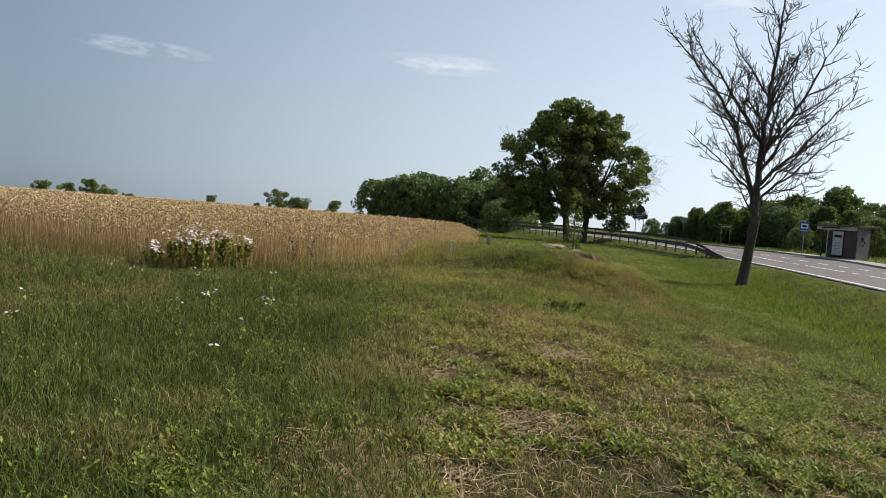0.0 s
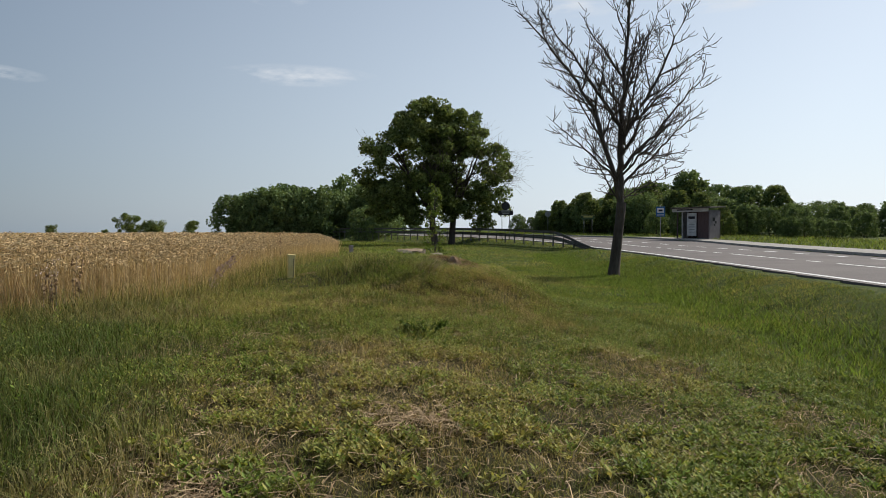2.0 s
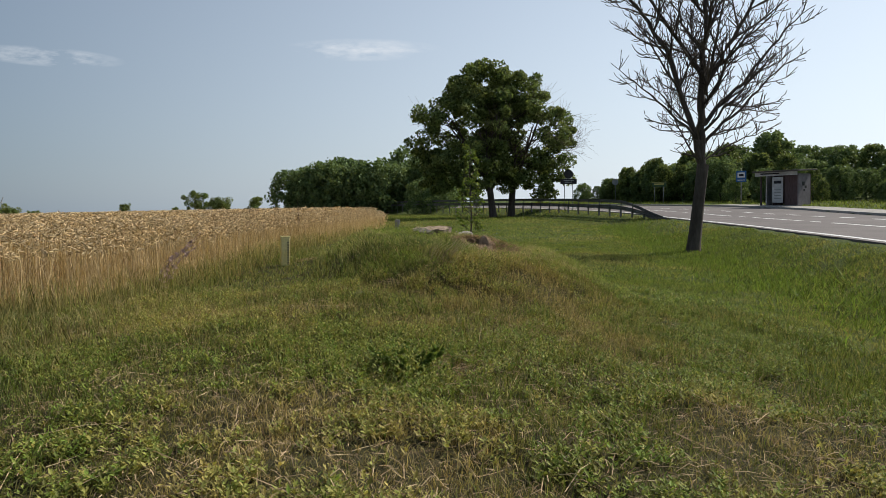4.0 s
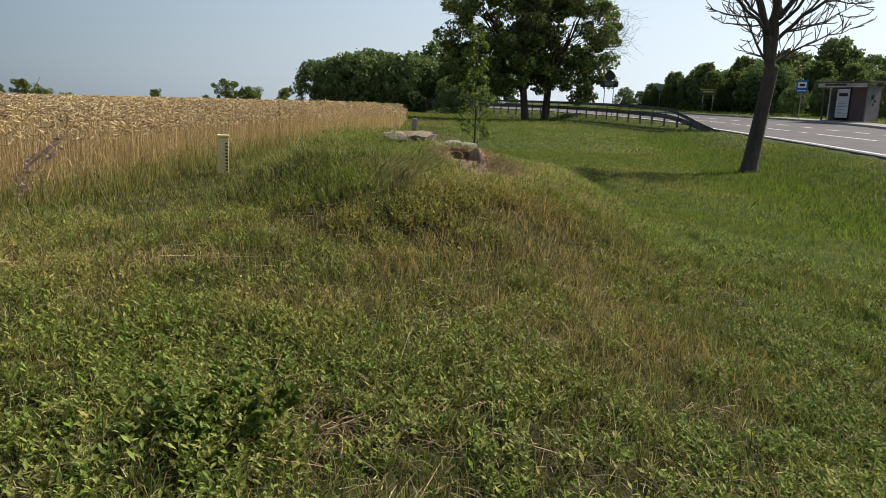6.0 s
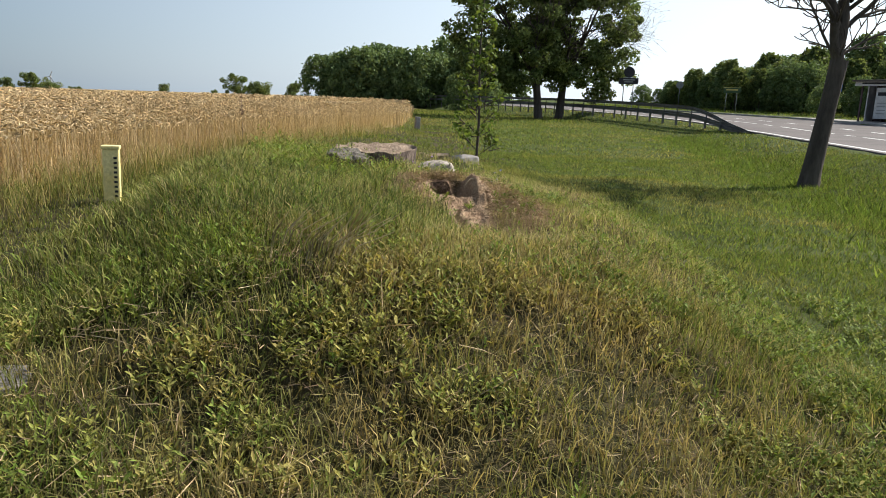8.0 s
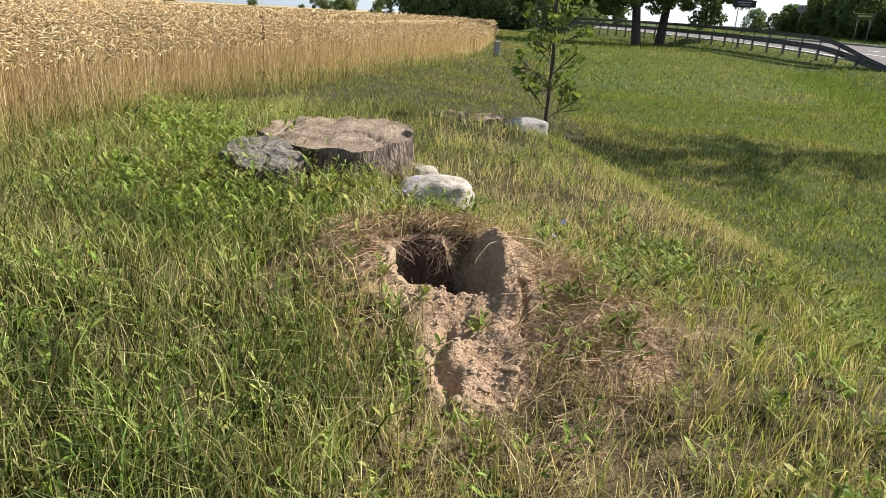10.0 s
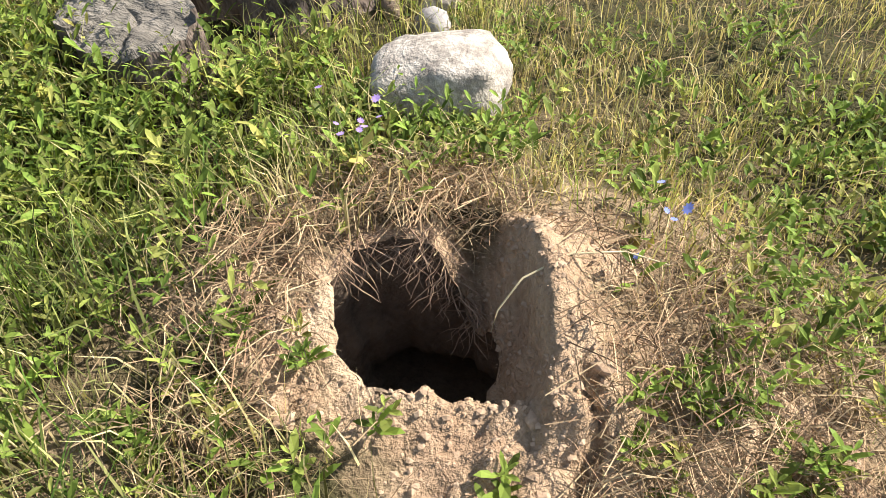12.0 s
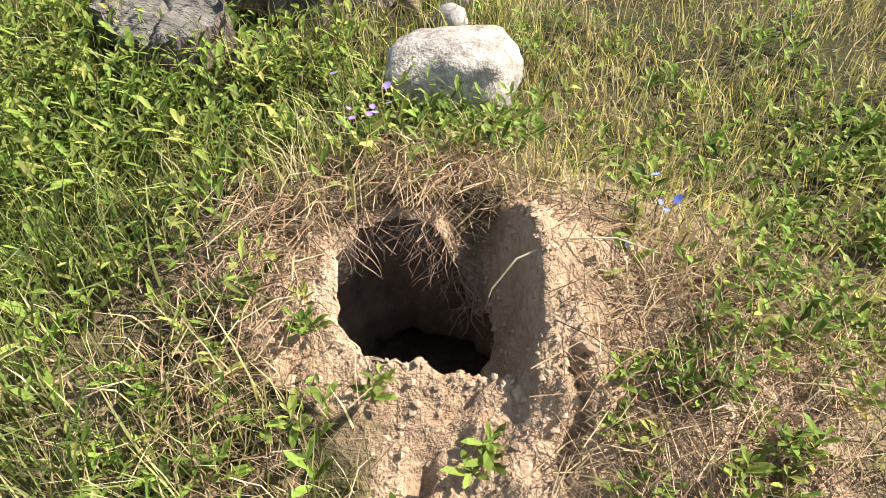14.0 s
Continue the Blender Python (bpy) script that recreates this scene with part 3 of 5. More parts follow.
def leaf_cloud(name, centres, radius, count, size, rng, material, flat=0.75):
    """Leaves scattered in clumps round the centres: folded diamonds, each turned its own way."""
    c = np.asarray(centres, float)
    n = len(c) * count
    ctr = np.repeat(c, count, 0)
    rr = np.repeat(rng.uniform(0.55, 1.15, len(c)) * radius, count)
    g = rng.normal(size=(n, 3))
    g /= np.linalg.norm(g, axis=1)[:, None]
    pos = ctr + g * (rr * rng.uniform(0.25, 1.0, n) ** 0.5)[:, None] * [1, 1, flat]
    a = rng.normal(size=(n, 3))
    a /= np.linalg.norm(a, axis=1)[:, None]
    b = np.cross(a, g + rng.normal(size=(n, 3)) * 0.7)
    b /= np.linalg.norm(b, axis=1)[:, None] + 1e-9
    s = (size * rng.uniform(0.6, 1.3, n))[:, None]
    v = np.stack([pos - a * s * 0.6, pos + b * s * 0.38, pos + a * s * 0.6, pos - b * s * 0.38], 1).reshape(-1, 3)
    q = np.arange(4 * n).reshape(n, 4)
    clump = np.repeat(rng.uniform(0, 1, len(c)), count)
    dry = np.repeat(np.clip(clump * 0.7 + rng.uniform(0, 0.4, n), 0, 1), 4)
    vary = np.repeat(rng.uniform(0, 1, n), 4)
    return mesh_np(name, v, q, material, {"dry": dry, "vary": vary})


def bough(tb, rng, p, way, tip, length, r, depth):
    """A knobby bough that bends from one way to another, with offshoots at alternate sides that turn up."""
    n = max(3, int(length / 0.33))
    pts, rad, ways = [p.copy()], [r], []
    for i in range(n):
        f = (i + 1) / n
        d = (way.normalized().lerp(tip.normalized(), f) + Vector([rng.gauss(0, 0.13) for q in range(3)])).normalized()
        p = p + d * (length / n)
        pts.append(p.copy()), ways.append(d)
        rad.append(max(r * (1 - 0.86 * f), 0.011))
    tb.path(pts, rad, 7 if r > 0.07 else 5 if r > 0.03 else 4)
    if depth == 0:
        return
    gap = 0.20 if depth == 1 else 0.34 if depth == 2 else 0.58
    s, turn = length * (0.12 if r < 0.1 else 0.2), rng.uniform(0, 6.28)
    while s < length * 0.97:
        f = s / length
        i = min(int(f * n), n - 1)
        turn += math.pi + rng.gauss(0, 0.7)
        side = ways[i].orthogonal().normalized()
        side.rotate(Matrix.Rotation(turn, 4, ways[i]))
        a = rng.uniform(0.55, 0.95)
        w = ways[i] * math.cos(a) + side * math.sin(a)
        size = (0.56 * length * (1 - 0.70 * f) if depth > 1 else 0.45) * rng.uniform(0.6, 1.15)
        size = min(size, 3.2)
        if size > 0.16:
            bough(tb, rng, pts[i], w, w + Vector((0, 0, 0.5)), size, max(min(rad[i] * 0.62, 0.022 * size + 0.006), 0.012), depth - 1)
        s += gap * rng.uniform(0.7, 1.4)


def bare_tree(x, y):
    rng = random.Random(11)
    t = empty("bare_tree", pose(x, y, float(land(x, y)) - 0.08), "leafless dead roadside tree with forked grey trunk", "tree")
    trunk, crown = Tubes(12), Tubes(4)
    trunk.path([(0, 0, -0.1), (0.03, 0, 0.12), (0.07, 0, 0.5), (0.16, 0, 1.3), (0.27, 0, 2.2), (0.36, 0, 3.0)], [0.33, 0.25, 0.215, 0.195, 0.18, 0.19], 14)
    # two leaders from the fork, and boughs off the trunk
    fork = Vector((0.34, 0, 2.9))
    # way at the foot and at the tip, length, radius
    for way, tip, length, r in [((0.04, 0.0, 1), (0.05, 0.0, 1), 10.2, 0.14), ((-0.26, 0.03, 1), (-1.15, 0.05, 1), 8.9, 0.115)]:
        bough(crown, rng, fork, Vector(way), Vector(tip), length, r, 3)
    for z, way, tip, length, r in [(5.8, (-0.65, 0.1, 1), (-0.55, 0.2, 1), 6.0, 0.08), (5.6, (0.55, -0.1, 1), (0.4, 0.0, 1), 6.2, 0.085), (4.3, (0.8, 0.1, 0.9), (0.9, 0.0, 0.75), 6.2, 0.075),
                                   (3.7, (0.8, -0.15, 0.75), (0.9, 0.1, 0.55), 5.0, 0.06), (3.1, (0.9, 0.2, 0.5), (0.9, 0.0, 0.2), 2.9, 0.04), (3.0, (-0.75, 0.0, 0.6), (-0.35, -0.1, 1), 2.6, 0.04),
                                   (3.6, (-0.75, -0.2, 0.8), (-0.85, 0.0, 0.65), 4.3, 0.055), (5.0, (0.15, 0.75, 0.8), (0.2, 0.5, 1), 4.6, 0.065), (5.3, (-0.2, -0.75, 0.8), (-0.1, -0.5, 1), 4.4, 0.06),
                                   (4.1, (0.3, -0.8, 0.7), (0.4, -0.6, 0.8), 3.8, 0.05), (3.9, (-0.3, 0.8, 0.7), (-0.4, 0.6, 0.8), 3.8, 0.05), (7.4, (0.55, 0.2, 1), (0.45, 0.1, 1), 4.0, 0.055)]:
        bough(crown, rng, Vector((0.34 + (z - 2.9) * 0.045, 0, z)), Vector(way), Vector(tip), length, r, 3 if length > 3 else 2)
    piece("trunk", trunk.mesh("trunk", M["bark"]), t)
    piece("crown", crown.mesh("crown", M["bark"]), t, None, "fine leafless twigs and boughs")


bare_tree(13.12, 27.95)


def leafy_tree(x, y, seed, height, lean, crowns, label):
    rng, nr = random.Random(seed), np.random.default_rng(seed)
    t = empty("leafy_tree", pose(x, y, float(land(x, y)) - 0.1), label, "tree", "roadside trees")
    tb, tips = Tubes(8), []
    tb.path([(0, 0, -0.1), (0.02, 0, 0.2), (lean * 0.2, 0, 1.5), (lean * 0.5, 0, 3.2)], [0.5, 0.36, 0.3, 0.28], 12)
    top = Vector((lean * 0.5, 0, 3.1))
    for k in range(7):
        a = k * 0.9 + rng.uniform(0, 0.5)
        limb(tb, rng, top, Vector((math.cos(a) * 0.55, math.sin(a) * 0.55, 1)).normalized(), height * rng.uniform(0.4, 0.55), 0.15, 2, tips, 0.06, (0.4, 0.9), [0, 4, 6], 0.02)
    piece("trunk", tb.mesh("trunk", M["bark"]), t)
    centres = []
    for cx, cy, cz, rx, ry, rz, n in crowns:
        while n > 0:
            g = nr.normal(size=3)
            g /= np.linalg.norm(g)
            k = nr.uniform(0.2, 1.0) ** 0.4
            centres.append((cx + g[0] * rx * k, cy + g[1] * ry * k, cz + g[2] * rz * k))
            n -= 1
    centres = [(cx * 1.07, cy * 1.07, 5 + (cz - 5) * 1.09) for cx, cy, cz in centres]
    piece("crown", leaf_cloud("crown", centres, 0.85, 190, 0.22, nr, M["leaf"]), t)
    # thin dead ends that show through at the crown's edge
    twigs, ends = Tubes(3), []
    for k in range(9):
        limb(twigs, rng, Vector((2.5 + lean, 0, rng.uniform(4.5, 9))), Vector((1, rng.uniform(-0.6, 0.6), rng.uniform(0.0, 0.7))).normalized(), 3.9, 0.035, 2, ends, 0.09, (0.4, 0.9), [0, 4, 5], 0.02)
    piece("dead_growth", twigs.mesh("dead_growth", M["bark"]), t, None, "thin leafless twigs at the crown's edge")


leafy_tree(14.97, 68.3, 3, 13.0, -0.6, [(-2.4, 0, 7.4, 4.6, 4.0, 4.4, 120), (-0.6, 0.5, 11.0, 3.2, 3.0, 2.6, 70), (-2.6, 0, 4.4, 3.9, 3.4, 2.2, 60)],
           "tall full-leaved roadside tree with a dark trunk")
leafy_tree(16.95, 69.6, 4, 12.0, 0.5, [(1.2, 0, 7.2, 4.4, 3.6, 4.2, 110), (0.2, 0, 10.6, 3.0, 2.8, 2.3, 55), (2.0, 0, 4.0, 3.4, 2.8, 2.0, 45)],
           "full-leaved roadside tree with dead twigs at its edge")


def grove_tree(seed, height, width, base=0.03, material="leaf_grove", count=34, clumps=150, size=0.36):
    """A tree of a grove: its crown comes down low, with an uneven top."""
    rng, nr = random.Random(seed), np.random.default_rng(seed)
    t = empty("grove_tree", pose(0, 0, -50), "dense green deciduous tree", "tree")
    tb, tips = Tubes(6), []
    tb.path([(0, 0, -0.1), (0, 0, height * 0.4), (0.2, 0.1, height * 0.7)], [0.16, 0.12, 0.05], 7)
    piece("trunk", tb.mesh("trunk", M["bark"]), t)
    centres = []
    for k in range(clumps):
        f = nr.uniform(base, 1.0) ** 0.8
        r = width * 0.5 * math.sqrt(max(0.02, 1 - max(0, (f - 0.35) / 0.68) ** 2)) * nr.uniform(0.3, 1.0) ** 0.5
        a = nr.uniform(0, 2 * math.pi)
        centres.append((r * math.cos(a), r * math.sin(a), f * height * 0.93))
    piece("crown", leaf_cloud("crown", centres, width * 0.11, count, size, nr, M[material], 1.0), t)
    return t


def plant_grove():
    kinds = [grove_tree(21, 8.6, 7.4), grove_tree(22, 8.0, 8.0), grove_tree(23, 9.0, 6.6), grove_tree(24, 7.6, 7.6), grove_tree(25, 9.0, 5.6, 0.03, "leaf")]
    rng = random.Random(5)
    # left grove beyond the wheat
    for row, (yy, x0, x1, n) in enumerate([(113, -7.0, 15.5, 9), (119, -5.5, 17.0, 8), (126, -4, 22, 8)]):
        for i in range(n):
            x, y = x0 + (x1 - x0) * i / (n - 1) + rng.uniform(-1, 1), yy + rng.uniform(-1.5, 1.5)
            s = rng.uniform(0.88, 1.08) * (0.8 if i == 0 else 1.0)
            ob = copy_thing(kinds[rng.randrange(4)], pose(x, y, 0.3, 0, 0, rng.uniform(0, 360)) @ Matrix.Scale(s, 4))
            tagged(ob, "dense green tree of the grove behind the wheat", "tree", "grove behind the wheat")
    for x, y, s in [(12.5, 122, 1.35), (15.5, 128, 1.3), (17, 120, 1.1), (12, 100, 0.62), (14, 97, 0.55)]:
        ob = copy_thing(kinds[1], pose(x, y, 0.3, 0, 0, rng.uniform(0, 360)) @ Matrix.Scale(s, 4))
        tagged(ob, "dense green tree of the grove behind the wheat", "tree", "grove behind the wheat")
    # wood beyond the road: rows behind the lay-by, lower to the far end
    line = [(43.5, 99), (44.5, 93), (45.5, 88), (46.3, 83), (47, 78.5), (48, 74), (49.5, 66), (51, 58), (53, 50), (53, 42), (52, 34), (50, 26), (48, 18), (45, 8), (42, -4)]
    for row in range(4):
        for i in range(len(line) * 3 - 2):
            a, b = line[i // 3], line[min(i // 3 + 1, len(line) - 1)]
            f = (i % 3) / 3
            x = a[0] + (b[0] - a[0]) * f + row * 3.2 + rng.uniform(-1.3, 1.3) - 9.5
            y = a[1] + (b[1] - a[1]) * f + rng.uniform(-1.5, 1.5) + row * 1.5
            s = (rng.uniform(0.38, 0.62) + 0.10 * row) * float(np.interp(y, [20, 45, 58, 66, 75, 85, 97], [0.34, 0.42, 0.50, 0.68, 0.92, 0.92, 0.5]))
            ob = copy_thing(kinds[rng.choice((0, 1, 2, 3, 4, 4))], pose(x, y, far_z(y) + 0.3, 0, 0, rng.uniform(0, 360)) @ Matrix.Scale(s, 4))
            tagged(ob, "bushy green tree of the wood beyond the road", "tree", "wood beyond the road")
    for k in kinds:
        for o in (*k.children_recursive, k):
            bpy.data.objects.remove(o)


plant_grove()


def far_bush(x, y, z, width, height, seed, label):
    nr = np.random.default_rng(seed)
    t = empty("bush", pose(x, y, z), label, "bush", "bushes on the skyline")
    c = [(nr.normal() * width * 0.22, nr.normal() * width * 0.2, height * nr.uniform(0.2, 0.85)) for k in range(26)]
    piece("crown", leaf_cloud("crown", c, width * 0.16, 150, width * 0.05, nr, M["leaf"], 1.0), t)


for a, d, w, h in [(-11.6, 240, 7, 8), (-10.8, 243, 5, 7), (-9.9, 240, 8, 5.2), (-16.7, 260, 4.2, 4.2), (-25.2, 280, 8, 6.4), (-26.8, 280, 6, 4.4), (-24.2, 285, 7, 3.0), (-13.2, 255, 2.4, 2.4), (-7.3, 190, 5, 4.6),
                   (-28.2, 300, 7, 4.5), (-22.6, 300, 4, 2.0), (-33, 290, 9, 4)]:
    far_bush(2.2 + d * math.sin(radians(a)), 7.5 + d * math.cos(radians(a)), 0.4, w, h, int(abs(a) * 10), "dark round bush on the far field edge")


def sapling(x, y):
    """A slender young tree beside the mound."""
    rng, nr = random.Random(8), np.random.default_rng(8)
    t = empty("sapling", pose(x, y, float(ground_z(x, y)) - 0.03), "slender young tree with bright green leaves", "tree")
    tb, tips = Tubes(5), []
    tb.path([(0, 0, 0), (0.02, 0, 0.7), (0.0, 0.02, 1.5), (0.03, 0, 2.2)], [0.02, 0.017, 0.012, 0.005], 7)
    for k in range(26):
        z = 0.22 + 1.95 * k / 26
        a = k * 2.4
        limb(tb, rng, Vector((0.01, 0, z)), Vector((math.cos(a), math.sin(a), 0.55)).normalized(), 0.30 * (1.2 - z / 2.6), 0.005, 1, tips, 0.1, (0.4, 0.8), [0, 3], 0.02)
    piece("trunk", tb.mesh("trunk", M["bark"]), t)
    piece("crown", leaf_cloud("crown", [tuple(p) for p, d in tips], 0.08, 11, 0.052, nr, M["leaf_young"], 1.0), t)


sapling(4.42, 21.3)


# ---------------------------------------------------------------- stump, stones, burrow
def rough_stone(name, at, size, seed, material, label, turn=0.0, blocky=0.5):
    """A boulder: a ball pressed towards a block, dented, its foot in the earth."""
    bm = bmesh.new()
    bmesh.ops.create_icosphere(bm, subdivisions=4 if max(size) > 0.1 else 2, radius=1)
    for v in bm.verts:
        p = v.co.normalized()
        m = max(abs(p.x), abs(p.y), abs(p.z))
        p = p * ((1 - blocky) + blocky * 0.82 / m)
        o = Vector((seed * 3.1, seed * 1.7, 0))
        p *= 1 + 0.16 * noise.noise(p * 1.3 + o) + 0.06 * noise.noise(p * 3.5 + o) + 0.02 * noise.noise(p * 11 + o)
        v.co = Vector((p.x * size[0] / 2, p.y * size[1] / 2, p.z * size[2] / 2))
    for f in bm.faces:
        f.smooth = True
    me = bpy.data.meshes.new(name)
    bm.to_mesh(me)
    bm.free()
    me.materials.append(material)
    ob = new(name, me)
    ob.matrix_world = pose(*at, 0, 0, turn)
    return tagged(ob, label, "stone")


def gz(x, y):
    return float(ground_z(x, y))


rough_stone("boulder", (3.68, 17.73, 1.035), (0.31, 0.25, 0.20), 1, M["stone_pale"], "pale rounded granite boulder half buried in grass", 4, 0.42)
rough_stone("stone", (3.60, 18.19, 1.02), (0.13, 0.10, 0.10), 2, M["stone_pale"], "small pale stone beside the stump", 30)
rough_stone("stone", (3.61, 18.05, 1.00), (0.09, 0.10, 0.10), 6, M["stone_grey"], "grey splinter of stone beside the stump", 70)
rough_stone("stone", (4.24, 21.0, gz(4.24, 21.0) + 0.01), (0.42, 0.30, 0.24), 3, M["stone_grey"], "grey weathered stone at the young tree's foot", 20)
rough_stone("flat_stone", (1.86, 14.75, gz(1.86, 14.75) + 0.0), (0.24, 0.28, 0.07), 4, M["stone_dark"], "flat grey stone sunk in the grass", 15, 0.3)

for fx, fy, fs, turn in [(3.53, 18.33, 0.12, 20), (3.57, 18.26, 0.08, 60), (3.50, 18.10, 0.07, 110), (3.63, 18.30, 0.06, 0)]:
    tagged(rough_stone("wood_fragment", (fx, fy, gz(fx, fy) + 0.3 * fs), (fs, fs * 0.8, fs * 0.9), int(turn), M["stump_top"], "", turn, 0.65), "pale crumbled wood broken off the stump", "wood")


def stump_block(parent, name, cx, cy, rx, ry, z0, z1, tilt, seed, turn=0.0, top_mat="stump_top"):
    """A cut bole: furrowed side and rough top."""
    n, rows = 72, 7
    v, f = [], []
    for j in range(rows):
        h = j / (rows - 1)
        for i in range(n):
            a = 2 * math.pi * i / n
            p = Vector((math.cos(a), math.sin(a), seed))
            k = 1 + 0.16 * noise.noise(p * 1.6) + 0.08 * noise.noise(p * 5) + 0.10 * noise.noise(Vector((math.cos(a) * 9, math.sin(a) * 9, seed + h * 1.6))) + 0.22 * (1 - h) ** 2
            ex, ey = rx * k * math.cos(a), ry * k * math.sin(a)
            x, y = cx + ex * math.cos(turn) - ey * math.sin(turn), cy + ex * math.sin(turn) + ey * math.cos(turn)
            top = z1 + tilt * (y - cy) + 0.035 * noise.noise(Vector((x * 9, y * 9, seed)))
            v.append((x, y, z0 + (top - z0) * h))
        if j:
            f += [((j - 1) * n + i, (j - 1) * n + (i + 1) % n, j * n + (i + 1) % n, j * n + i) for i in range(n)]
    side = piece(name, mesh_np(name, v, f, M["stump_side"], None, True), parent, None, "furrowed rotten bark")
    tv, tf = [], []
    rings = 24
    for j in range(rings + 1):
        for i in range(n):
            e = Vector(v[(rows - 1) * n + i])
            k = 1 - j / rings
            x, y = cx + (e.x - cx) * k, cy + (e.y - cy) * k
            z = z1 + tilt * (y - cy) + 0.03 * noise.noise(Vector((x * 6, y * 6, seed))) + 0.014 * noise.noise(Vector((x * 21, y * 21, seed))) + 0.008 * noise.noise(Vector((x * 60, y * 60, seed))) - 0.035 * max(0, math.sin(3 * math.atan2(y - cy, x - cx) + seed + 6 * noise.noise(Vector((x * 3, y * 3, seed))))) ** 14 * k
            tv.append((x, y, z + 0.002 if j else e.z))
    for j in range(rings):
        tf += [(j * n + i, j * n + (i + 1) % n, (j + 1) * n + (i + 1) % n, (j + 1) * n + i) for i in range(n)]
    piece("cut_face", mesh_np("cut_face", tv, tf, M[top_mat], None, True), side, None, "grey weathered cut wood")


stump = empty("tree_stump", pose(0, 0, 0), "wide weathered tree stump with a split-off side lobe", "stump")
stump_block(stump, "bole", 3.17, 18.30, 0.36, 0.33, 0.80, 1.18, 0.06, 2)
stump_block(stump, "side_bole", 2.965, 17.82, 0.20, 0.135, 0.80, 1.16, 0.18, 5, -0.75, "stump_lobe")
old = empty("low_stump", pose(0, 0, 0), "low flat grey stump level with the grass", "stump")
stump_block(old, "bole", 3.72, 21.05, 0.36, 0.22, 0.60, gz(3.72, 21.05) + 0.03, 0.0, 8)


# ---------------------------------------------------------------- signs, rail, shelter, marker post
def marker_post(x, y):
    z = gz(x, y) - 0.06
    t = empty("marker_post", pose(x, y, z, 0, 1.5, 14), "faded yellow concrete marker post with black lettering", "post")
    bm = box(0.15, 0.13, 0.57, (0, 0, 0), 0.012)
    part("shaft", bm, M["yellow"], t)
    part("cap", box(0.17, 0.15, 0.035, (0, 0, 0.57), 0.01), M["yellow"], t)
    for k in range(9):          # worn letters, one above the other
        bm = box(0.03, 0.004, 0.022, (0.042, -0.067, 0.10 + 0.047 * k))
        part("letter", bm, M["ink"], t, "worn black letter")


marker_post(0.55, 19.3)


def concrete_marker(x, y):
    t = empty("field_marker", pose(x, y, gz(x, y) - 0.05, 0, 2, 20), "short grey concrete field marker in the grass", "post")
    part("shaft", box(0.22, 0.2, 0.62, (0, 0, 0), 0.03), M["stone_grey"], t)


concrete_marker(4.45, 44.0)


RAIL_Y = np.array([42.3, 46.5, 51, 58, 66, 76, 90, 105, 118])
RAIL_X = np.array([19.25, 19.55, 19.75, 19.55, 18.85, 17.3, 14.3, 10.2, 6.0])
RAIL_Z = np.array([0.36, 0.55, 0.66, 0.80, 0.92, 1.02, 1.10, 1.16, 1.2])


def guard_rail():
    """Steel barrier of two beams along the verge, its end bent down into the ground."""
    t = empty("guard_rail", pose(0, 0, 0), "weathered steel guard rail with two beams and a bent-down end", "guard rail")
    ys = np.arange(42.3, 117, 0.5)
    xs, zs = curve(ys, RAIL_Y, RAIL_X), curve(ys, RAIL_Y, RAIL_Z)
    rise = smooth(-1.5, 8.5, ys - 42.3)
    prof = [(-0.02, -0.15), (0.05, -0.115), (0.05, -0.05), (-0.02, -0.015), (-0.02, 0.015), (0.05, 0.05), (0.05, 0.115), (-0.02, 0.15)]
    k = len(prof)
    for name, high, label in [("lower_beam", 0.50, "dark ribbed steel beam"), ("upper_beam", 0.92, "paler upper steel beam")]:
        v = [(xs[i] + px, ys[i], zs[i] + high * rise[i] + pz * (0.6 if high > 0.6 else 0.8)) for i in range(len(ys)) for px, pz in prof]
        f = [(i * k + j, i * k + j + 1, (i + 1) * k + j + 1, (i + 1) * k + j) for i in range(len(ys) - 1) for j in range(k - 1)]
        beam = piece(name, mesh_np(name, v, f, M["galv"]), t, None, label)
        solid = beam.modifiers.new("thickness", "SOLIDIFY")
        solid.thickness = 0.012
    for i in range(3, len(ys), 4):
        foot = float(land(xs[i] - 0.08, ys[i])) - 0.2
        top = zs[i] + 0.55 * rise[i]
        part("post", box(0.10, 0.10, max(top - foot, 0.15), (xs[i] - 0.09, ys[i], foot), 0.006), M["galv"], t)
        if rise[i] > 0.55:
            part("upper_post", box(0.05, 0.06, 0.40, (xs[i] - 0.06, ys[i], top - 0.02), 0.004), M["galv"], t)


guard_rail()


def disc(r, thick, at, sides=36):
    bm = bmesh.new()
    bmesh.ops.create_cone(bm, cap_ends=True, segments=sides, radius1=r, radius2=r, depth=thick)
    bmesh.ops.rotate(bm, matrix=Matrix.Rotation(radians(90), 3, "X"), verts=bm.verts)
    bmesh.ops.translate(bm, vec=at, verts=bm.verts)
    return bm


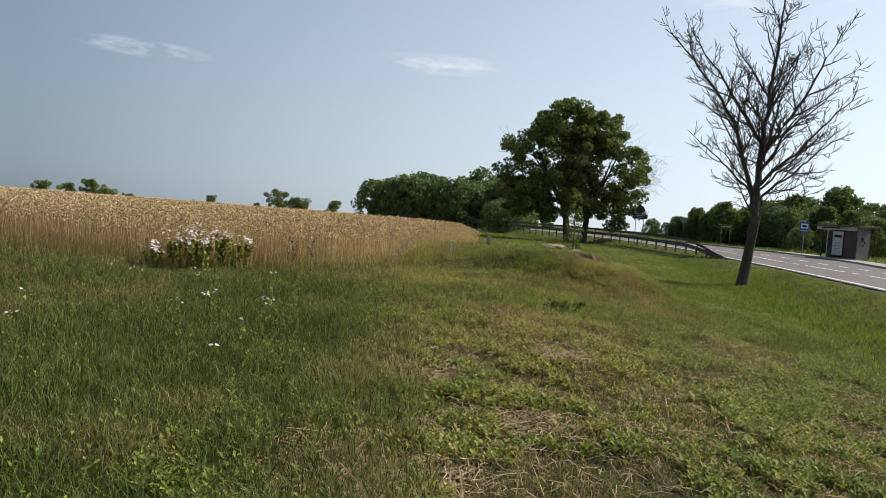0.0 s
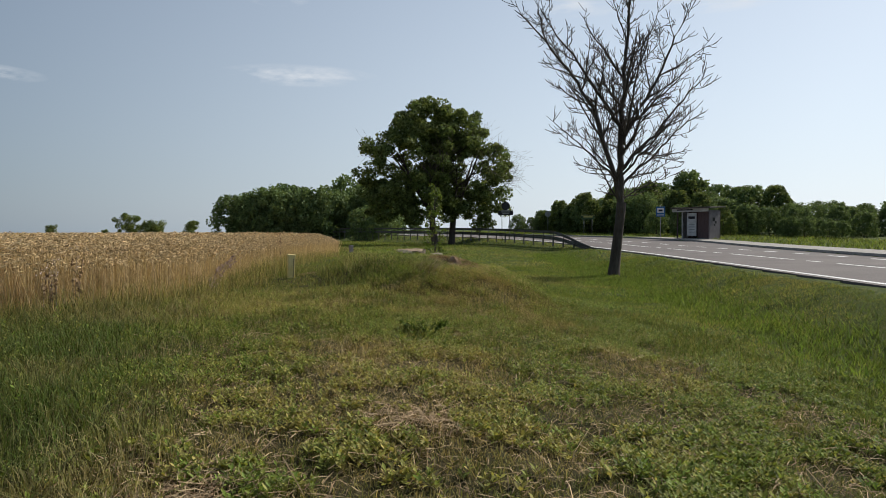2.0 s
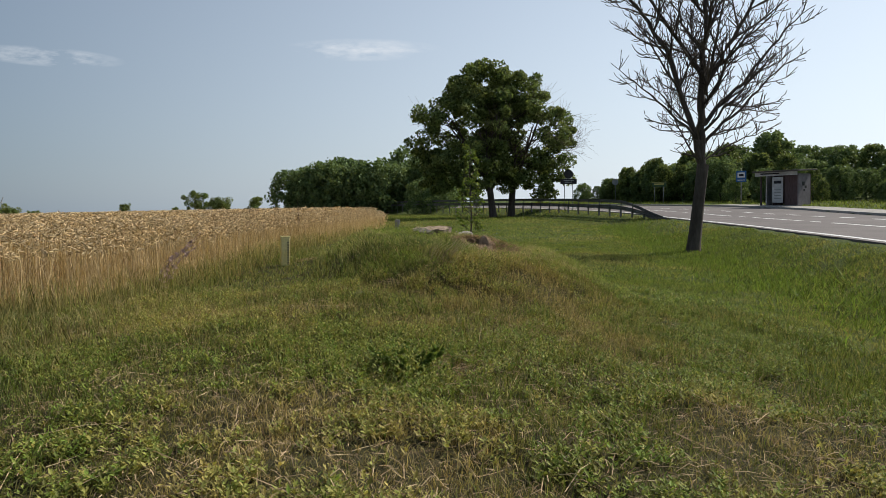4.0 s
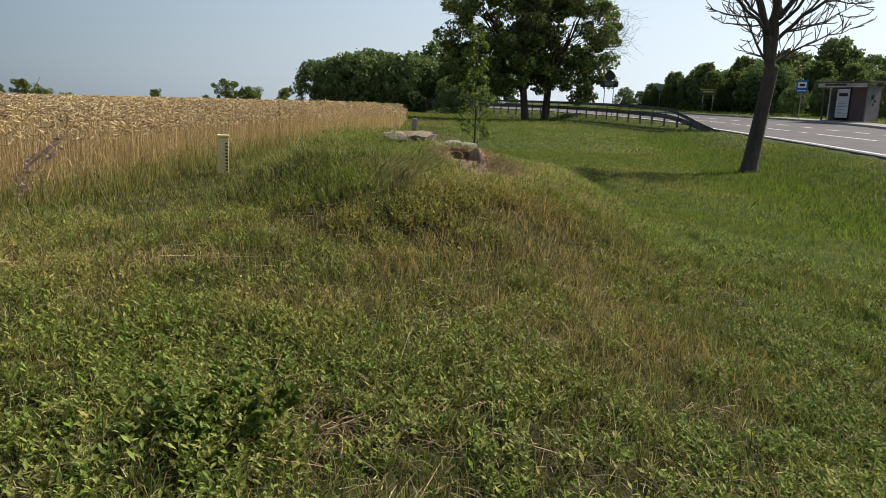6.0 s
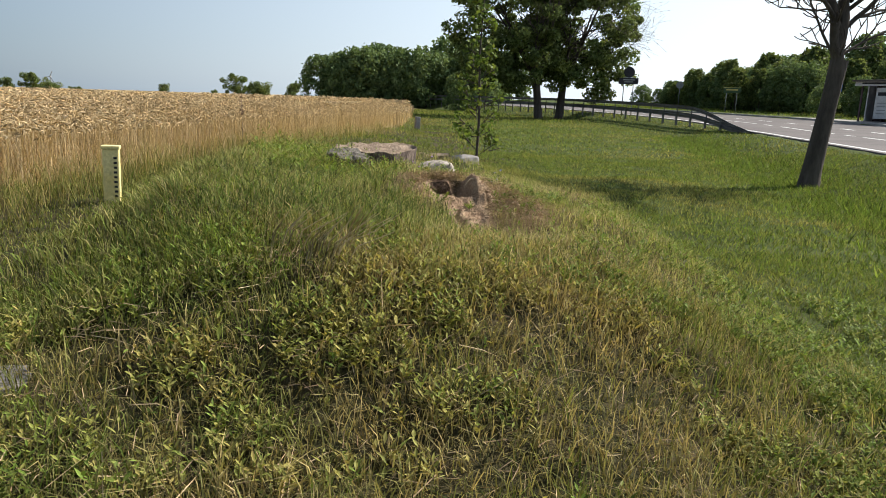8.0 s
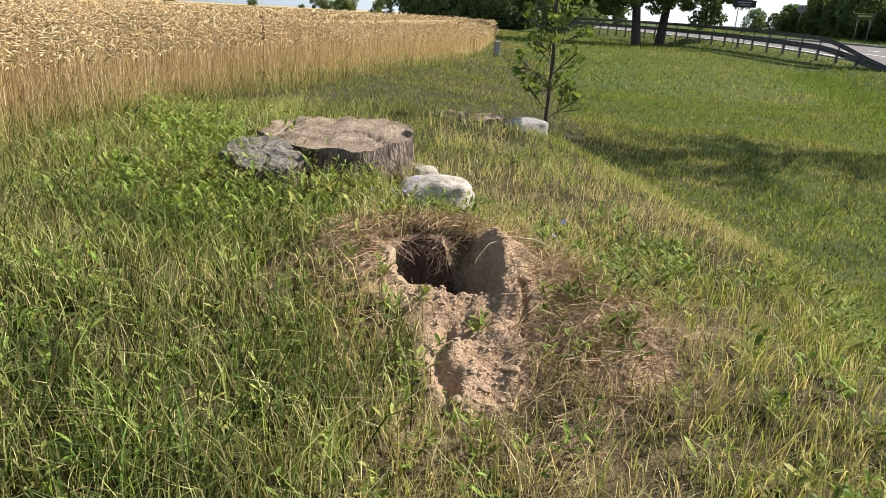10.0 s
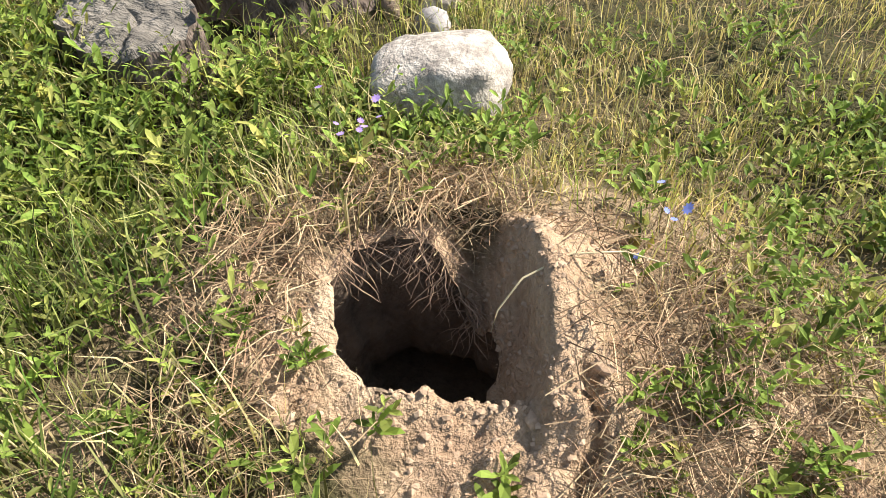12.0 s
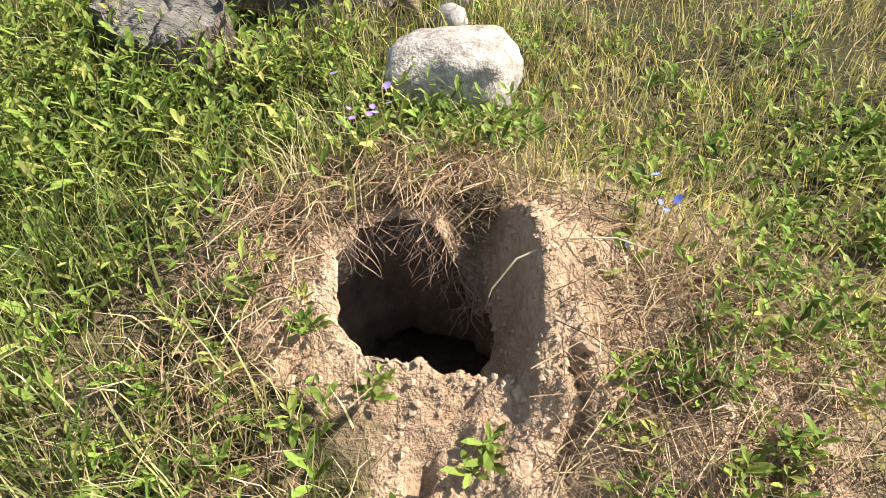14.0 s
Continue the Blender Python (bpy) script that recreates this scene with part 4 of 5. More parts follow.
def road_sign(x, y):
    """A round sign over a plate, seen from behind, on two posts."""
    z = float(land(x, y)) - 0.1
    t = empty("road_sign", pose(x, y, z, 0, 0, -16), "dark round road sign over a wide plate on two posts", "sign")
    for px in (-0.33, 0.33):
        part("post", rod(0.033, 0.033, 2.75, (px, 0.03, 0)), M["post_grey"], t)
    part("round_plate", disc(0.37, 0.02, (0, 0, 3.12)), M["sign_back"], t, "dark back of a round sign")
    part("wide_plate", box(1.32, 0.02, 0.42, (0, 0, 2.3), 0.006), M["sign_back"], t, "dark back of a wide plate")
    part("bracket", box(0.75, 0.05, 0.05, (0, 0.03, 2.72), 0.005), M["post_grey"], t)
    for k in range(2):
        part("lettering", box(0.8 - 0.2 * k, 0.004, 0.07, (0, -0.013, 2.56 - 0.14 * k)), M["post_grey"], t, "worn line of pale lettering")


road_sign(20.05, 62.0)


def bus_sign(x, y):
    t = empty("bus_stop_sign", pose(x, y, far_z(y) + 0.05, 0, 0, -32), "blue bus stop sign with a white panel on a grey post", "sign")
    part("post", rod(0.035, 0.035, 3.0, (0, 0.03, 0)), M["post_grey"], t)
    part("plate", box(0.78, 0.02, 0.92, (0, 0, 1.98), 0.01), M["sign_blue"], t, "blue plate")
    part("panel", box(0.56, 0.008, 0.42, (0, -0.014, 2.34), 0.003), M["sign_white"], t, "white panel with a bus shape")
    part("symbol", box(0.36, 0.006, 0.18, (0, -0.021, 2.45), 0.002), M["sign_back"], t, "dark bus shape")
    part("line", box(0.56, 0.008, 0.06, (0, -0.014, 2.10), 0.002), M["sign_white"], t, "white line")


bus_sign(34.3, 60.2)


def place_board(x, y):
    t = empty("place_board", pose(x, y, far_z(y) + 0.0, 0, 0, -28), "dark green place board on two posts", "sign")
    for px in (-0.45, 0.45):
        part("post", rod(0.035, 0.035, 2.35, (px, 0.03, 0)), M["post_grey"], t)
    part("board", box(1.45, 0.03, 0.52, (0, 0, 1.85), 0.01), M["sign_green"], t)
    part("lettering", box(1.0, 0.006, 0.13, (0, -0.019, 2.08)), M["sign_yellow"], t, "faded line of lettering")
    part("top_edge", box(1.45, 0.006, 0.04, (0, -0.019, 2.31)), M["sign_yellow"], t, "pale yellow edge strip")


place_board(34.3, 75.5)


def round_sign(x, y):
    t = empty("round_sign", pose(x, y, float(land(x, y)), 0, 0, -22), "small faded round sign on a post among bushes", "sign")
    part("post", rod(0.035, 0.035, 2.6, (0, 0.03, 0)), M["post_grey"], t)
    part("plate", disc(0.38, 0.02, (0, 0, 2.5)), M["post_grey"], t, "grey round plate")


round_sign(34.5, 88)


def shelter(x, y, turn):
    t = empty("bus_shelter", pose(x, y, far_z(y) + 0.11, 0, 0, turn), "small bus shelter with dark walls and flat overhanging roof", "bus shelter")
    # open to the road along its front; local x runs along the road, y away from it
    part("floor", box(3.0, 1.9, 0.06, (0, 0, 0), 0.01), M["paving"], t)
    part("back_wall", box(3.0, 0.09, 2.35, (0, 0.9, 0.06), 0.01), M["shelter_brown"], t)
    part("side_wall", box(0.09, 1.75, 2.35, (1.45, -0.02, 0.06), 0.01), M["shelter_grey"], t, "grey-violet side wall with scrawl")
    part("side_wall", box(0.09, 1.0, 2.35, (-1.45, 0.4, 0.06), 0.01), M["shelter_white"], t, "soiled white side wall")
    part("front_wall", box(0.95, 0.08, 2.35, (0.94, -0.9, 0.06), 0.01), M["shelter_brown"], t, "maroon front boards")
    part("corner_post", box(0.1, 0.1, 2.35, (-1.43, -0.88, 0.06), 0.01), M["shelter_brown"], t)
    part("timetable_panel", box(0.85, 0.03, 1.95, (-0.1, -0.9, 0.25), 0.006), M["shelter_white"], t, "white notice panel")
    part("notice", box(0.6, 0.006, 0.22, (-0.1, -0.92, 1.7)), M["sign_back"], t, "dark notice strip")
    for k in range(4):
        part("notice_line", box(0.55, 0.005, 0.05, (-0.1, -0.92, 0.55 + 0.22 * k)), M["post_grey"], t, "grey line of small print")
    part("fascia", box(3.3, 0.06, 0.34, (-0.15, -1.12, 2.3), 0.01), M["shelter_white"], t, "pale fascia board")
    part("fascia_line", box(1.5, 0.006, 0.1, (-0.6, -1.155, 2.42)), M["sign_back"], t, "dark line of lettering")
    part("roof", box(3.7, 2.7, 0.12, (0, -0.05, 2.62), 0.02, Matrix.Rotation(radians(2), 4, "X")), M["roof"], t, "dark felt roof slab")
    part("bench", box(2.0, 0.4, 0.06, (-0.1, 0.6, 0.48), 0.01), M["shelter_brown"], t)
    for px in (-0.7, 0.7):
        part("bench_leg", box(0.08, 0.32, 0.42, (px, 0.6, 0.06), 0.01), M["shelter_brown"], t)
    for k, (sy, sz, w, h) in enumerate([(-0.2, 1.5, 0.4, 0.3), (0.15, 1.3, 0.3, 0.2), (-0.05, 1.1, 0.25, 0.15)]):
        part("scrawl", box(0.005, w, h, (1.498, sy, sz)), M["ink"], t, "black spray scrawl")


shelter(35.35, 55.9, -62)


# ---------------------------------------------------------------- grass, weeds, wheat
def scatter(rng, x0, x1, y0, y1, per_m2, keep=None):
    n = int((x1 - x0) * (y1 - y0) * per_m2)
    x, y = rng.uniform(x0, x1, n), rng.uniform(y0, y1, n)
    if keep is not None:
        ok = rng.uniform(0, 1, n) < keep(x, y)
        x, y = x[ok], y[ok]
    return x, y


def blades(rng, x, y, height, width, lean, dry, z=None, slim=False):
    """Bent blades: three triangles each, standing in the plan at x, y."""
    n = len(x)
    z = ground_z(x, y) if z is None else z
    a, b = rng.uniform(0, 2 * math.pi, n), rng.uniform(0, 2 * math.pi, n)
    h, w = height * rng.uniform(0.5, 1.3, n), width * rng.uniform(0.6, 1.3, n)
    l = lean * rng.uniform(0.2, 1.6, n) * h
    base = np.stack([x, y, z - 0.008], 1)
    side = np.stack([np.cos(a), np.sin(a), np.zeros(n)], 1) * (w / 2)[:, None]
    out = np.stack([np.cos(b), np.sin(b), np.zeros(n)], 1)
    up = np.array([0, 0, 1.0])
    mid = base + out * (l * 0.35)[:, None] + up * (h * 0.62)[:, None]
    tip = base + out * l[:, None] + up * (h * (1 - 0.25 * np.clip(lean, 0, 1)))[:, None]
    if slim:                    # far off one straight triangle is enough
        v = np.stack([base - side, base + side, tip], 1).reshape(-1, 3)
        f = np.arange(n * 3).reshape(n, 3)
        return v, f, np.repeat(dry, 3), np.repeat(rng.uniform(0, 1, n), 3)
    v = np.stack([base - side, base + side, mid - side * 0.75, mid + side * 0.75, tip], 1).reshape(-1, 3)
    o = np.arange(n)[:, None] * 5
    f = np.concatenate([o + [0, 1, 3], o + [0, 3, 2], o + [2, 3, 4]])
    return v, f, np.repeat(dry, 5), np.repeat(rng.uniform(0, 1, n), 5)


def join(parts):
    vs, fs, ds, rs, o = [], [], [], [], 0
    for v, f, d, r in parts:
        vs.append(v), fs.append(f + o), ds.append(d), rs.append(r)
        o += len(v)
    return np.concatenate(vs), np.concatenate(fs), np.concatenate(ds), np.concatenate(rs)


def stuff(name, parts, material, label, category):
    v, f, d, r = join(parts)
    ob = new(name, mesh_np(name, v, f, material, {"dry": np.clip(d, 0, 1), "vary": r}))
    return tagged(ob, label, category, "", "stuff")


def bald(x, y):
    """Worn and mown patches, 0..1."""
    heap = np.maximum.reduce([smooth(r, r * 0.4, np.hypot(x - cx, y - cy)) for cx, cy, r in [(-0.9, 4.4, 0.6), (-0.3, 7.0, 0.5), (1.3, 8.0, 0.35), (2.6, 12.0, 0.35), (0.4, 5.6, 0.35)]])
    return np.maximum(heap,  smooth(0.52, 0.72, fbm(x, y, 0.9, 13) * 0.65 + fbm(x, y, 0.3, 14) * 0.35))


def dryness(x, y):
    d = 0.12 + 0.75 * smooth(0.38, 0.68, fbm(x, y, 1.7, 51) * 0.6 + fbm(x, y, 0.4, 52) * 0.4)
    d = d * (1 - 0.75 * smooth(3.9, 5.6, x + (fbm(x, y, 1.0, 53) - 0.5) * 1.5 - 0.03 * y))
    d = d * (1 - 0.8 * smooth(0.2, -1.8, x) * smooth(17, 12, y)) * (0.65 + 0.35 * smooth(6, 11, y))
    return d


def near_grass():
    rng = np.random.default_rng(1)
    off = lambda x, y: (1 - np.clip(mud_mask(x, y) * 1.25, 0, 1)) * (np.hypot((x - HOLE[0] - 0.03), (y - HOLE[1])) > 0.165) * (np.minimum(np.hypot((x - 3.13) / 0.42, (y - 18.27) / 0.39), np.hypot((x - 2.98) / 0.2, (y - 17.87) / 0.2)) > 1) * (wheat_depth(x, y) < 0.4)
    worn = lambda x, y: (1 - 0.75 * np.exp(-(((x - 4.16) / 0.36) ** 2 + ((y - 17.05) / 0.3) ** 2))) * (1 - 0.65 * np.exp(-(((x - 3.45) / 0.2) ** 2 + ((y - 17.05) / 0.25) ** 2)))
    out = []
    # round the burrow
    x, y = scatter(rng, 1.6, 6.2, 15.2, 21.0, 5600, lambda x, y: off(x, y) * worn(x, y) * (1 - 0.6 * bald(x, y)) * (0.35 + 0.65 * smooth(0.32, 0.6, fbm(x, y, 0.13, 65))) * np.clip(1.25 - 0.30 * np.hypot(x - 3.9, y - 17.0), 0.5, 1))
    d = np.clip(dryness(x, y) * 0.5 + 0.0 + 0.25 * smooth(3.4, 4.0, x) + 0.3 * np.exp(-(((x - 3.5) / 0.3) ** 2 + ((y - 17.1) / 0.3) ** 2)) + rng.normal(0, 0.28, len(x)), 0, 1)
    out.append(blades(rng, x, y, (0.095 + 0.08 * fbm(x, y, 0.35, 61)) * (1 - 0.3 * smooth(3.5, 3.9, x)) * np.where((np.abs(x - 3.85) < 0.45) * (y < 16.5), 1.15, 1.0), 0.0031, 0.55, d))
    stuff("mound_grass", [out.pop()], M["mound_grass"], "sunlit rough grass round the burrow, green and straw", "grass")
    # ridge that is walked on
    x, y = scatter(rng, -4.2, 7.5, 1.0, 15.9, 1700, lambda x, y: off(x, y) * (1 - 0.7 * bald(x, y) * (y < 12)) * (0.45 + 0.55 * smooth(0.38, 0.6, fbm(x, y, 0.28, 64))) * np.clip(1.15 - (x - 4.5) * 0.12, 0.6, 1) * (1 - 0.9 * smooth(-2.6, -4.2, x)))
    d = np.clip(dryness(x, y) + 0.05 + rng.normal(0, 0.25, len(x)), 0, 1)
    out.append(blades(rng, x, y, 0.045 + 0.075 * fbm(x, y, 0.5, 62) + 0.055 * smooth(9, 13, y), 0.0055, 0.7, d))
    # closer, browner turf on the mound's near flank
    x, y = scatter(rng, 0.8, 5.6, 11.5, 15.9, 1500, lambda x, y: off(x, y) * smooth(11.5, 13, y))
    out.append(blades(rng, x, y, 0.06 + 0.08 * fbm(x, y, 0.3, 60), 0.0042, 0.75, np.clip(0.15 + 0.35 * smooth(2.6, 3.6, x) * smooth(5.2, 4.4, x) + 0.4 * dryness(x, y) + rng.normal(0, 0.25, len(x)), 0, 1)))
    # short dead growth under it
    x, y = scatter(rng, -1.5, 5.2, 1.0, 15.6, 1900, off)
    out.append(blades(rng, x, y, 0.055, 0.0065, 1.1, np.clip(0.30 + 0.7 * dryness(x, y) + rng.normal(0, 0.25, len(x)), 0, 1), None, True))
    # uncut grass to the field
    x, y = scatter(rng, -10, -0.4, 1.0, 18.5, 2100, lambda x, y: off(x, y) * smooth(0.2, -1.7, x + 0.1 * (y - 8)) * np.clip(1.3 - y * 0.04, 0.45, 1))
    d = np.clip(dryness(x, y) * 0.7 + 0.17 + 0.35 * smooth(11, 15, y) + 0.3 * smooth(0.45, 0.7, fbm(x, y, 1.1, 66)) + rng.normal(0, 0.18, len(x)), 0, 1)
    out.append(blades(rng, x, y, 0.12 + 0.14 * fbm(x, y, 0.9, 63), 0.0065, 0.75, d))
    tall = [out.pop()]
    # rank blades on the field side of the burrow
    x, y = scatter(rng, 1.9, 3.8, 15.7, 17.5, 3600, lambda x, y: off(x, y) * worn(x, y) * (0.25 + 0.75 * smooth(0.35, 0.6, fbm(x, y, 0.16, 68))) * smooth(3.5, 3.2, x - 0.25 * (y < 16.75)))
    tall.append(blades(rng, x, y, 0.04 * (y < 16.75) * (x > 3.2) + 0.10 + 0.09 * fbm(x, y, 0.3, 69), 0.0046, 0.7, np.clip(0.22 + rng.normal(0, 0.22, len(x)), 0, 1)))
    # dry fringe at the foot of the wheat
    x, y = scatter(rng, -12, 3.5, 11.5, 40, 480, lambda x, y: np.clip(1 - np.abs(wheat_depth(x, y) + 0.15) / 0.75, 0, 1) * np.clip(1.5 - y / 30, 0.3, 1))
    out.append(blades(rng, x, y, 0.26 + 0.3 * fbm(x, y, 0.6, 67), 0.006, 0.55, np.clip(0.55 + rng.normal(0, 0.25, len(x)), 0, 1)))
    x, y = scatter(rng, -1.5, 2.2, 15, 24, 900, lambda x, y: off(x, y))
    out.append(blades(rng, x, y, np.where((np.abs(x - 0.45) < 0.7) * (y < 19.6), 0.07, 0.15), 0.009, 0.7, np.clip(0.25 + rng.normal(0, 0.2, len(x)), 0, 1)))
    stuff("long_grass", tall, M["long_grass"], "uncut dark green meadow grass beside wheat and burrow", "grass")
    return stuff("grass", out, M["grass"], "short rough summer grass, green mixed with straw", "grass")


def verge_grass():
    rng = np.random.default_rng(2)
    ok = lambda x, y: (x < near_edge(y) - 0.45) * (wheat_depth(x, y) < 0.3)
    out = []
    for x0, x1, y0, y1, per, h, w in [(6.0, 13, 4, 20, 1500, 0.05, 0.010), (13, 16, 2, 18, 600, 0.055, 0.014), (5.5, 20, 18, 34, 420, 0.065, 0.016), (-0.5, 21, 20.4, 34, 260, 0.075, 0.018), (-1, 21.5, 34, 60, 90, 0.09, 0.035), (0, 21, 60, 100, 26, 0.15, 0.07)]:
        x, y = scatter(rng, x0, x1, y0, y1, per, ok)
        d = np.clip(0.18 + 0.4 * smooth(0.42, 0.7, fbm(x, y, 3.0, 71) * 0.6 + fbm(x, y, 0.8, 74) * 0.4) + rng.normal(0, 0.16, len(x)), 0, 1)
        out.append(blades(rng, x, y, h * (0.6 + 1.1 * fbm(x, y, 1.2, 72)), w, 0.6, d, None, True))
    # ranker growth along the ditch and the road's edge
    y = rng.uniform(4, 46, 26000)
    x = near_edge(y) - np.abs(rng.normal(2.2, 0.8, len(y))) - 0.75
    out.append(blades(rng, x, y, 0.10 + 0.16 * fbm(x, y, 0.8, 73), 0.022, 0.7, np.clip(0.05 + rng.normal(0, 0.12, len(x)), 0, 1), None, True))
    # beyond the road
    y = rng.uniform(10, 110, 16000)
    x = far_edge(y) + 2.7 + rng.uniform(0, 9, len(y))
    out.append(blades(rng, x, y, 0.22, 0.06, 0.6, np.clip(0.15 + rng.normal(0, 0.15, len(x)), 0, 1), None, True))
    return stuff("verge_grass", out, M["verge"], "green grass on the road verge and ditch", "grass")


near_grass()
verge_grass()


def straw_litter():
    """Dead stems lying over the turf, single long ones and matted heaps."""
    rng = np.random.default_rng(3)
    px, py = [], []
    x, y = scatter(rng, -1.5, 6, 1.5, 15.4, 260)
    px.append(x), py.append(y)
    x, y = scatter(rng, 2, 5.5, 15.2, 19, 900, lambda x, y: (0.45 + 0.55 * (x > 3.8)) * np.clip(1.0 - 0.75 * mud_mask(x, y), 0, 1) * (np.hypot(x - HOLE[0], y - HOLE[1]) > 0.2))
    px.append(x), py.append(y)
    for cx, cy, r, n in [(-0.85, 4.3, 0.6, 4200), (-0.3, 7.0, 0.5, 1300), (1.3, 8.0, 0.4, 800), (2.9, 15.6, 0.35, 700), (-1.3, 10.7, 0.3, 500), (0.4, 5.6, 0.4, 700), (2.6, 12.0, 0.4, 500), (3.4, 13.2, 0.5, 700), (3.72, 17.34, 0.13, 1800), (4.2, 17.12, 0.28, 2600), (3.47, 17.18, 0.14, 1000), (3.45, 16.9, 0.15, 600), (4.15, 16.8, 0.22, 1800), (2.45, 17.2, 0.22, 900), (0.95, 19.6, 0.25, 500),
                         (4.6, 16.0, 0.5, 400), (2.2, 16.3, 0.35, 500)]:
        px.append(cx + rng.normal(0, r * 0.6, n)), py.append(cy + rng.normal(0, r * 0.6, n))
    x, y = np.concatenate(px), np.concatenate(py)
    ok = (np.hypot(x - HOLE[0], y - HOLE[1]) > 0.145) * ((np.abs(x - 3.86) > 0.10) | (y > 17.3) | (y < 16.6))
    x, y = x[ok], y[ok]
    n = len(x)
    a = rng.uniform(0, 2 * math.pi, n)
    l = rng.uniform(0.04, 0.2, n) * np.where(y > 15.4, 0.65, 1.0) * np.where((rng.uniform(0, 1, n) < 0.05) * (y < 15.4), 3.4, 1.0)
    fine = (y > 15.2) * 1.0
    w = np.where(fine > 0, 0.0006, np.interp(y, [8, 13], [0.003, 0.0013]))
    z = ground_z(x, y) + rng.uniform(0.005, 0.05, n)
    d = np.stack([np.cos(a), np.sin(a), rng.normal(0, 0.22, n)], 1) * l[:, None] / 2
    c = np.stack([x, y, z], 1)
    s = np.stack([-np.sin(a), np.cos(a), np.zeros(n)], 1) * w[:, None] + np.array([[0, 0, 1.0]]) * (0.0012 - 0.0006 * fine)[:, None]
    bow = np.stack([np.zeros(n), np.zeros(n), rng.normal(0.01, 0.012, n)], 1)
    v = np.stack([c - d - s, c - d + s, c + bow + s, c + bow - s, c + d], 1).reshape(-1, 3)
    o = np.arange(n)[:, None] * 5
    f = np.concatenate([o + [0, 1, 2], o + [0, 2, 3], o + [3, 2, 4]])
    dry = np.repeat(np.clip(rng.normal(0.3, 0.3, n) + 0.25 * fine, 0, 1), 5)
    return stuff("straw_litter", [(v, f, dry, np.repeat(rng.uniform(0, 1, n), 5))], M["straw"], "dead straw and mown stems lying on the turf", "straw")


straw_litter()


def weeds():
    """Broad-leaved herbs: short stems with lance leaves in whorls."""
    rng = np.random.default_rng(4)
    xs, ys, hs, ls = [], [], [], []
    clear = lambda x, y: (1 - 0.97 * np.clip(mud_mask(x, y) * 1.3, 0, 1)) * (1 - 0.92 * np.exp(-(((x - 4.15) / 0.42) ** 2 + ((y - 17.0) / 0.38) ** 2) ** 2)) * (1 - 0.8 * np.exp(-(((x - 3.4) / 0.25) ** 2 + ((y - 17.05) / 0.3) ** 2) ** 2)) * (np.hypot(x - HOLE[0] - 0.03, y - HOLE[1]) > 0.165) * (np.minimum(np.hypot((x - 3.13) / 0.42, (y - 18.27) / 0.39), np.hypot((x - 2.98) / 0.2, (y - 17.87) / 0.2)) > 1)
    for x0, x1, y0, y1, per, h, l in [(1.8, 5.8, 15.4, 20.2, 120, 0.09, 0.036), (-2.2, 6.5, 1.5, 8, 620, 0.08, 0.05), (-1.5, 6.5, 8, 12, 620, 0.085, 0.038), (-1.5, 6.5, 12, 15.7, 680, 0.10, 0.036), (2.4, 3.5, 17.2, 17.9, 280, 0.12, 0.052), (2.4, 3.5, 16.2, 17.2, 90, 0.09, 0.038), (4.35, 5.6, 15.8, 18.5, 110, 0.08, 0.036), (-7, -1.5, 2, 13, 30, 0.22, 0.045),
                                      (4.6, 7.6, 2.5, 18, 210, 0.07, 0.045), (1.0, 4.2, 11.5, 15.2, 70, 0.12, 0.036), (2.0, 2.8, 18.2, 19.2, 160, 0.2, 0.06)]:
        x, y = scatter(rng, x0, x1, y0, y1, per, lambda x, y: clear(x, y) * (1 - 0.9 * bald(x, y) * (y < 12)) * smooth(0.42, 0.6, fbm(x, y, 0.7, 81) * 0.5 + fbm(x, y, 0.25, 82) * 0.5))
        xs.append(x), ys.append(y), hs.append(np.full(len(x), h)), ls.append(np.full(len(x), l))
    for cx, cy, r, n, h in [(2.13, 11.8, 0.16, 260, 0.22), (2.3, 11.55, 0.12, 90, 0.16), (0.2, 13.7, 0.12, 50, 0.12), (1.37, 12.8, 0.3, 120, 0.13), (2.52, 15.25, 0.16, 90, 0.14), (3.44, 15.0, 0.3, 80, 0.10), (2.3, 13.2, 0.4, 70, 0.15), (1.6, 13.0, 0.4, 60, 0.16), (4.18, 17.06, 0.05, 14, 0.06), (4.10, 16.98, 0.04, 8, 0.05), (3.86, 16.91, 0.015, 3, 0.02), (3.562, 17.06, 0.012, 4, 0.05),
                            (3.69, 16.985, 0.01, 2, 0.03), (3.60, 17.52, 0.08, 50, 0.11), (3.74, 17.56, 0.06, 40, 0.10), (2.9, 17.58, 0.16, 90, 0.15), (3.1, 17.45, 0.18, 80, 0.13), (2.7, 17.6, 0.2, 90, 0.17), (2.6, 17.95, 0.2, 110, 0.20), (2.62, 18.4, 0.2, 110, 0.22), (3.35, 17.70, 0.1, 40, 0.11), (4.17, 16.85, 0.05, 14, 0.05), (4.3, 16.95, 0.05, 18, 0.06), (4.32, 17.2, 0.10, 30, 0.08), (4.45, 17.45, 0.15, 50, 0.09), (3.42, 16.95, 0.08, 14, 0.06), (3.5, 16.8, 0.08, 14, 0.06), (3.3, 17.1, 0.1, 18, 0.07)]:
        xs.append(cx + rng.normal(0, r, n)), ys.append(cy + rng.normal(0, r, n)), hs.append(np.full(n, h)), ls.append(np.full(n, 0.04 if cy < 15 else 0.034))
    x, y, h, l = map(np.concatenate, (xs, ys, hs, ls))
    n, k = len(x), 7
    z = ground_z(x, y)
    h = h * rng.uniform(0.6, 1.4, n) * np.where(y < 15.4, 0.55 + 0.9 * fbm(x, y, 0.25, 82), 1.0)
